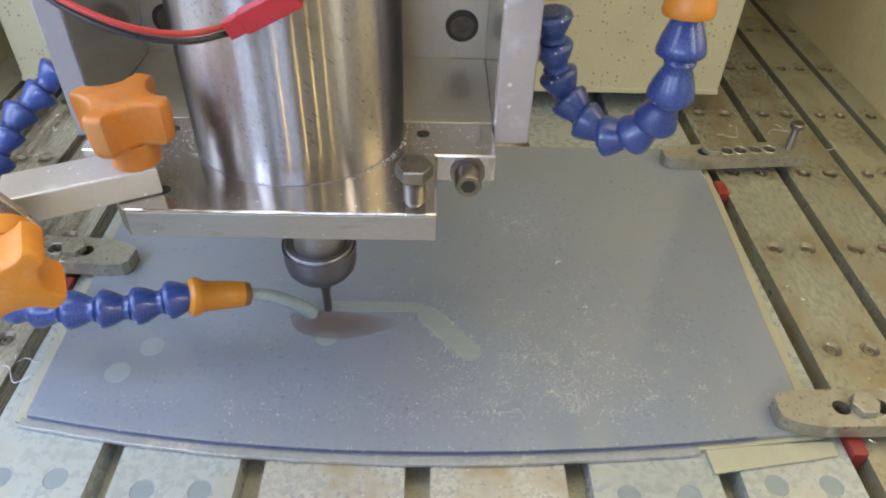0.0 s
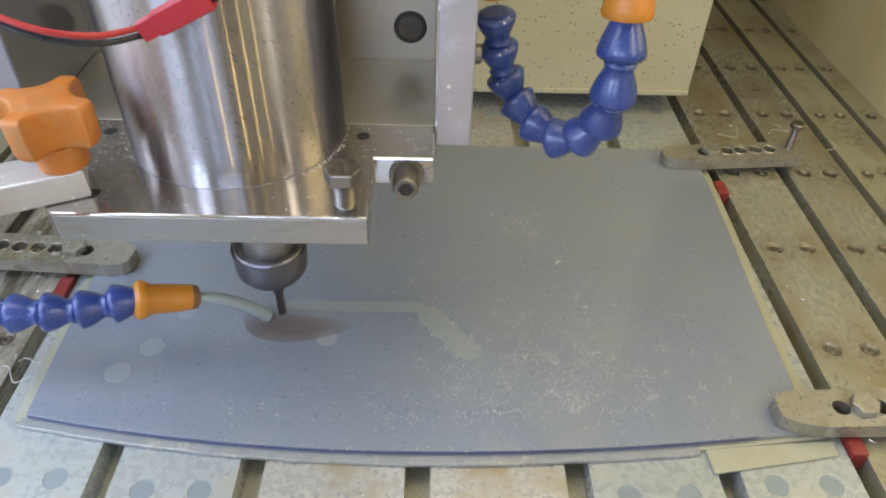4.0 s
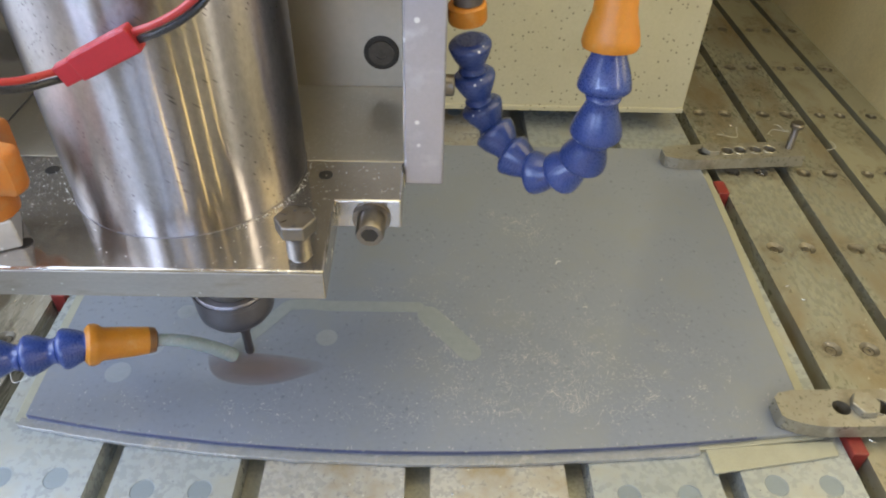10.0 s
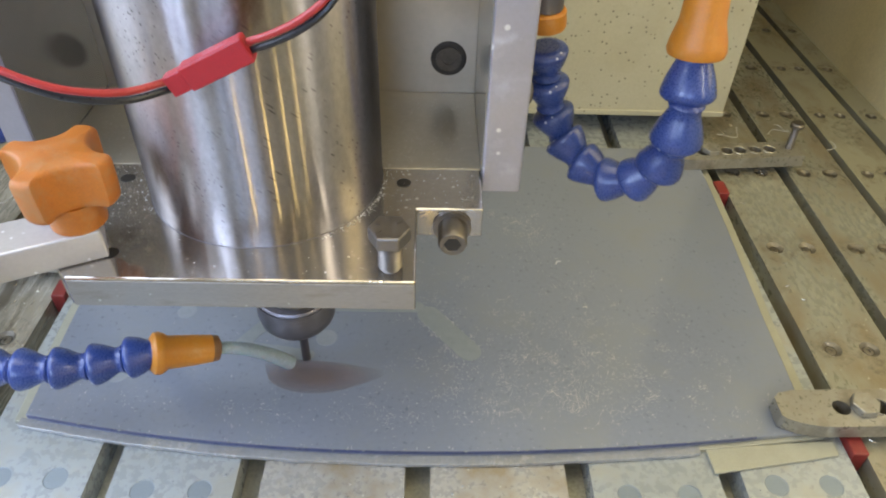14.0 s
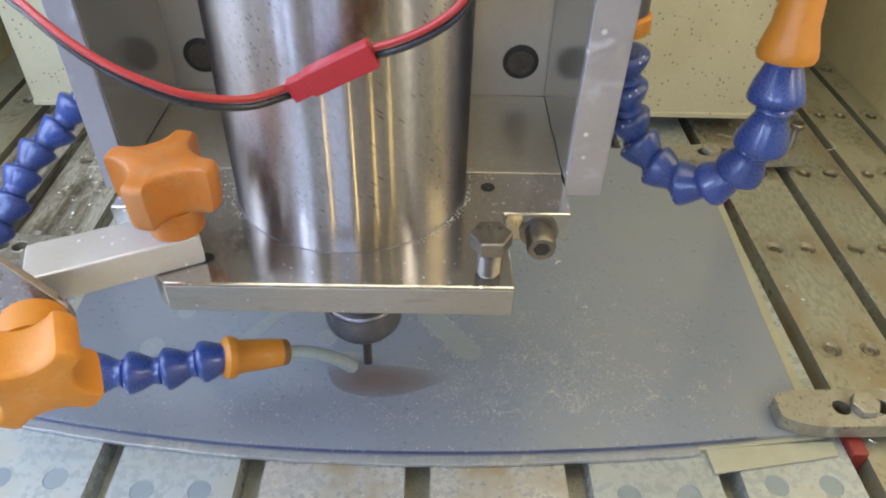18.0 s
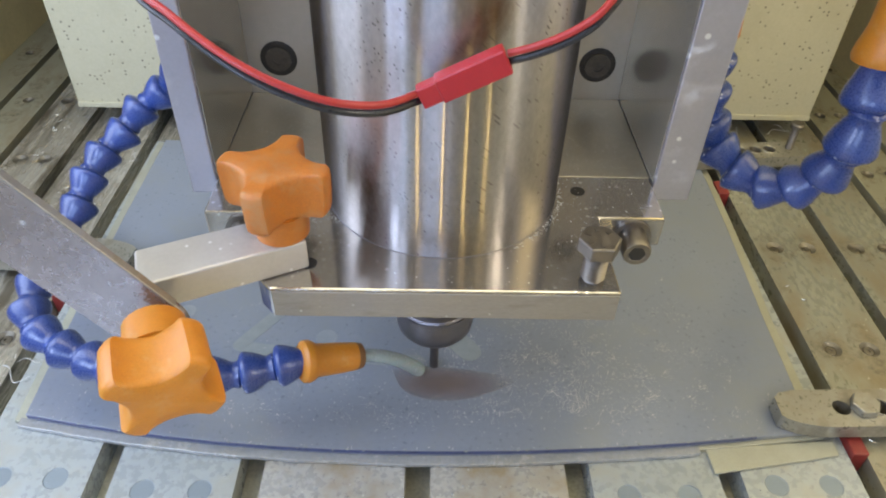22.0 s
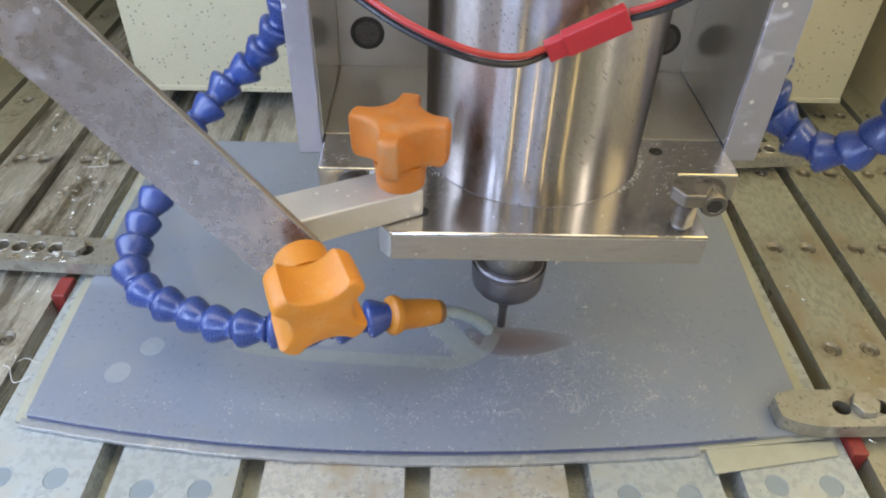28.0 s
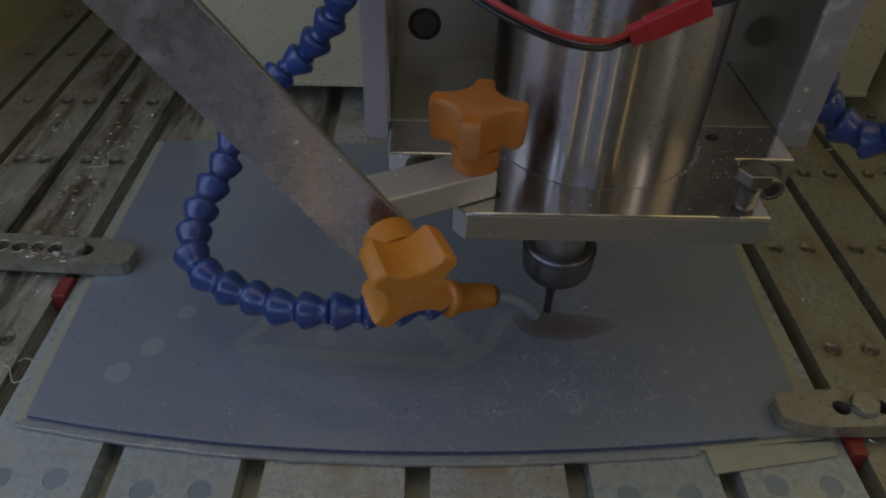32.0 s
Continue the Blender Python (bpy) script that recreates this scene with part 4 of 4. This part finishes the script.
# taller added strips behind the camera carry the streaks onto the flange
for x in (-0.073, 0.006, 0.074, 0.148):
    e = thing("tall_streak_strip", "unseen tall glowing strip added for yellow streaks on the flange", "lamp", "tall lamps", (x, -0.050, 0.0))
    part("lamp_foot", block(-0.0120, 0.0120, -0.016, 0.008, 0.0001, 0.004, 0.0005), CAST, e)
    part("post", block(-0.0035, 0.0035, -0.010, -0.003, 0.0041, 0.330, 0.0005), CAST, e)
    part("glow_bar", block(-0.0024, 0.0024, -0.0029, 0.0006, 0.200, 0.328, 0.0003), GLOW, e, "added glowing bar")

# ------------------------------------------------------------------ chips
rng = random.Random(7)
verts, faces = [], []


def flake(x, y, z, size):
    a = rng.uniform(0, 6.28)
    L, w, h = size * rng.uniform(0.5, 1.3), size * rng.uniform(0.25, 0.55), size * rng.uniform(0.1, 0.6)
    c, s = math.cos(a), math.sin(a)
    base = len(verts)
    for u, v, q in ((-L, -w, 0), (L, -w * 0.6, 0), (L * 0.8, w, h), (-L * 0.7, w, h * 0.6), (0, 0, h * 1.2)):
        verts.append((x + u * c - v * s, y + u * s + v * c, z + q + 0.00003))
    for f in ((0, 1, 4), (1, 2, 4), (2, 3, 4), (3, 0, 4)):
        faces.append(tuple(base + i for i in f))


def clump(x, y, count, spread):
    """Chips washed together into a small drift."""
    a = rng.uniform(0, 3.14)
    c, q = math.cos(a), math.sin(a)
    for i in range(count):
        u, v = rng.gauss(0, spread), rng.gauss(0, spread * 0.7)
        px, py = x + u * c - v * q, y + u * q + v * c
        if PX0 + 0.002 < px < 0.129 and front_edge(px) + 0.001 < py < PY1 - 0.002:
            flake(px, py, TOP, rng.choice((0.00008, 0.0001, 0.00012, 0.00014, 0.00018, 0.00028)))


clouds = [(0.042, 0.243, 0.007, 0.009, 26, 9), (0.045, 0.178, 0.030, 0.016, 60, 7), (0.010, 0.158, 0.028, 0.007, 26, 7), (-0.030, 0.142, 0.040, 0.005, 44, 6),
          (0.058, 0.162, 0.022, 0.012, 64, 9), (0.040, 0.148, 0.018, 0.005, 26, 8), (0.072, 0.190, 0.022, 0.018, 30, 6), (0.070, 0.146, 0.030, 0.006, 30, 6), (0.02, 0.22, 0.07, 0.04, 46, 3), (0.012, 0.205, 0.016, 0.008, 14, 5)]
for cx, cy, sx, sy, count, each in clouds:
    for i in range(count):
        clump(rng.gauss(cx, sx), rng.gauss(cy, sy), rng.randint(4, each * 6), rng.uniform(0.0014, 0.0048))
for i in range(120):
    q, side = rng.random(), rng.choice((-1, 1))
    flake(0.0005 + 0.0150 * q + side * 0.0037 + rng.gauss(0, 0.0009), 0.1890 - 0.0185 * q + side * 0.0030 + rng.gauss(0, 0.0006), TOP, rng.choice((0.00022, 0.0003, 0.0004)))
for i in range(60):
    x = rng.uniform(PX0 + 0.003, 0.12)
    flake(x, front_edge(x) + rng.uniform(0.0005, 0.0018), TOP, 0.00025)
me = bpy.data.meshes.new("chips")
me.from_pydata(verts, [], faces)
me.materials.append(CHIP)
tagged(new("chips", me), "fine pale milling chips strewn over the wet sheet", "chips", kind="stuff")
verts, faces = [], []
for cx, cy, sx, sy, count in ((0.043, 0.010, 0.008, 0.010, 420), (0.033, -0.002, 0.004, 0.006, 160), (-0.044, 0.012, 0.008, 0.010, 620), (-0.034, -0.020, 0.007, 0.012, 420), (0.046, 0.028, 0.006, 0.004, 90), (0.0, -0.047, 0.024, 0.004, 40), (0.033, -0.032, 0.005, 0.010, 90), (0.045, -0.018, 0.007, 0.006, 60)):
    for i in range(count):
        x, y = rng.gauss(cx, sx), rng.gauss(cy, sy)
        wide = -0.0255 < y < 0.034 and -0.058 < x < 0.0565
        front = -0.053 < y < -0.0255 and -0.0395 < x < 0.041
        if (wide or front) and math.hypot(x - AX, y - AY) > 0.0312:
            flake(x, y, FZ1, rng.choice((0.00009, 0.00012, 0.00016, 0.00024)))
for i in range(330):
    q = radians(rng.choice((rng.uniform(-62, 25), rng.gauss(-20, 16), rng.uniform(150, 215))))
    rad = 0.0305 + abs(rng.gauss(0, 0.0007))
    x, y = AX + rad * math.cos(q), AY + rad * math.sin(q)
    if y < 0.034:
        flake(x, y, FZ1, rng.choice((0.00010, 0.00014, 0.00020, 0.0003)))
me = bpy.data.meshes.new("chip_dust")
me.from_pydata(verts, [], faces)
me.materials.append(CHIP_PALE)
dust = new("chip_dust", me)
dust.parent = head
tagged(dust, "white chips lying on the flange", kind="stuff")

# water glints along the cut edge and on the strips in front, put in as opaque grey drops
drop_bm = lathe([(0.0010, 0), (0.00092, 0.0003), (0.0006, 0.0006), (0.0002, 0.00072)], 12)
verts, faces = [], []
for i in range(230):
    if i >= 95:
        x, z = rng.uniform(PX0 + 0.003, 0.088), 0.00195
        y = front_edge(x) - rng.choice((rng.uniform(0.0022, 0.0027), rng.uniform(0.0004, 0.0026)))
    elif i < 45:
        x, y, z = rng.uniform(PX0 + 0.003, PX1 - 0.03), 0.0, TOP
        y = front_edge(x) + rng.uniform(-0.0001, 0.0008)
    else:
        x, y, z = rng.uniform(-0.13, 0.13), rng.uniform(0.106, 0.1235), 0.0
        if any(abs(x - sx) < 0.007 for sx in SLOT_X) or (0.09 < x < 0.14 and y > 0.120):
            continue
    k = rng.uniform(0.08, 0.26) if i >= 95 else rng.uniform(0.12, 0.40) if i < 45 else rng.uniform(0.12, 0.38)
    base = len(verts)
    for v in drop_bm.verts:
        verts.append((x + v.co.x * k * 1.6, y + v.co.y * k, z + v.co.z * k))
    drop_bm.verts.index_update()
    for f in drop_bm.faces:
        faces.append(tuple(base + v.index for v in f.verts))
drop_bm.free()
me = bpy.data.meshes.new("water_drops")
me.from_pydata(verts, [], faces)
me.materials.append(WATER)
for f in me.polygons:
    f.use_smooth = True
tagged(new("water_drops", me), "small opaque drops put in for water glints along the sheet's edge and on the table", "water drops", kind="stuff")

# fine bright swarf washed together on the strips beside the sheet
SWARF = material("bright_swarf", (0.46, 0.41, 0.31), 0.25, 0.8, (0.8, 1.1), 300, 1500, 0.0)
verts, faces = [], []
for cx, cy, sx, sy, count in ((-0.166, 0.300, 0.008, 0.035, 150), (-0.160, 0.225, 0.005, 0.030, 60), (-0.200, 0.320, 0.006, 0.030, 50), (0.170, 0.325, 0.012, 0.020, 40), (0.152, 0.200, 0.003, 0.040, 14), (-0.158, 0.2130, 0.009, 0.003, 60)):
    for i in range(count):
        x, y, z, a = rng.gauss(cx, sx), rng.gauss(cy, sy), rng.uniform(0.0002, 0.0012), rng.uniform(0, 3.14)
        if sy == 0.003:
            z += 0.0103
            if abs(x + 0.156) > 0.024 or abs(y - 0.2135) > 0.0065:
                continue
        elif any(abs(x - q) < 0.006 for q in SLOT_X):
            continue
        L, w, bend = rng.uniform(0.0006, 0.0020), rng.uniform(0.00008, 0.00016), rng.uniform(-0.0006, 0.0006)
        base, c, q = len(verts), math.cos(a), math.sin(a)
        for u, off in ((-1, 0), (-0.4, 0.7), (0.3, 1.0), (1, 0.2)):
            for v, dz in ((-w, 0), (w, 0), (0, 1.6 * w)):
                lx, ly = u * L, off * bend + v
                verts.append((x + lx * c - ly * q, y + lx * q + ly * c, 0.0001 + dz + (z if z > 0.01 else z * (0.3 + 0.7 * abs(u)))))
        for k in range(3):
            for m in range(3):
                n2 = (m + 1) % 3
                faces.append((base + 3 * k + m, base + 3 * k + n2, base + 3 * k + 3 + n2, base + 3 * k + 3 + m))
me = bpy.data.meshes.new("fine_swarf")
me.from_pydata(verts, [], faces)
me.materials.append(SWARF)
tagged(new("fine_swarf", me), "fine glinting swarf washed together on the wet table", "swarf", kind="stuff")

# thin swarf curls on the table
for k, (x, y, a) in enumerate(((-0.1430, 0.1660, 20), (-0.1480, 0.1600, -15), (-0.1660, 0.2900, 60), (-0.1490, 0.2980, 80), (-0.1960, 0.2620, 40), (0.1880, 0.3350, 10), (0.1960, 0.3400, -30), (0.2150, 0.3180, 70), (0.1620, 0.3300, 35))):
    r = 0.0018 + 0.0008 * (k % 3)
    curl = tube([(r * 1.6 * q - 0.004, r * math.sin(q * 1.9 + k), 0.0006 + 0.0007 * (1 + math.cos(q * 1.9))) for q in (0, 0.6, 1.2, 1.8, 2.4, 3.0)], 0.00014, 0.0006, 6)
    c = part("swarf_curl", curl, CHIP_PALE)
    c.matrix_world = pose(x, y, 0, 0, 0, a)
    tagged(c, "thin white swarf curl lying on the oily table", "swarf", "swarf curls")


for x, y, r, a in ((0.0546, 0.2195, 0.0009, 30), (0.0619, 0.1934, 0.0007, -40)):
    c = part("swarf_curl", tube([(r * 1.3 * q - 0.001, r * math.sin(q * 1.7), 0.0003 + 0.0004 * (1 - math.cos(q * 1.7))) for q in (0, 0.5, 1.0, 1.5, 2.0)], 0.00022, 0.0004, 6), CHIP_PALE)
    c.matrix_world = pose(x, y, TOP, 0, 0, a)
    tagged(c, "short bright swarf curl lying on the wet sheet", "swarf", "swarf curls")


def motions():
    rows = [(t, pose(x, y, 0)) for t, x, y in ROUTE]
    for ob in HEAD:
        walk(ob, rows)
    for ob, t0, t1, z in CUTS:
        low, high = pose(0, 0, z - 0.0007), pose(0, 0, z)
        start = max(t1 - 0.4, 0.05)
        walk(ob, [(0, low), (start, low), (min(t1 + 0.1, 31.9), high), (32, high)])


motions()
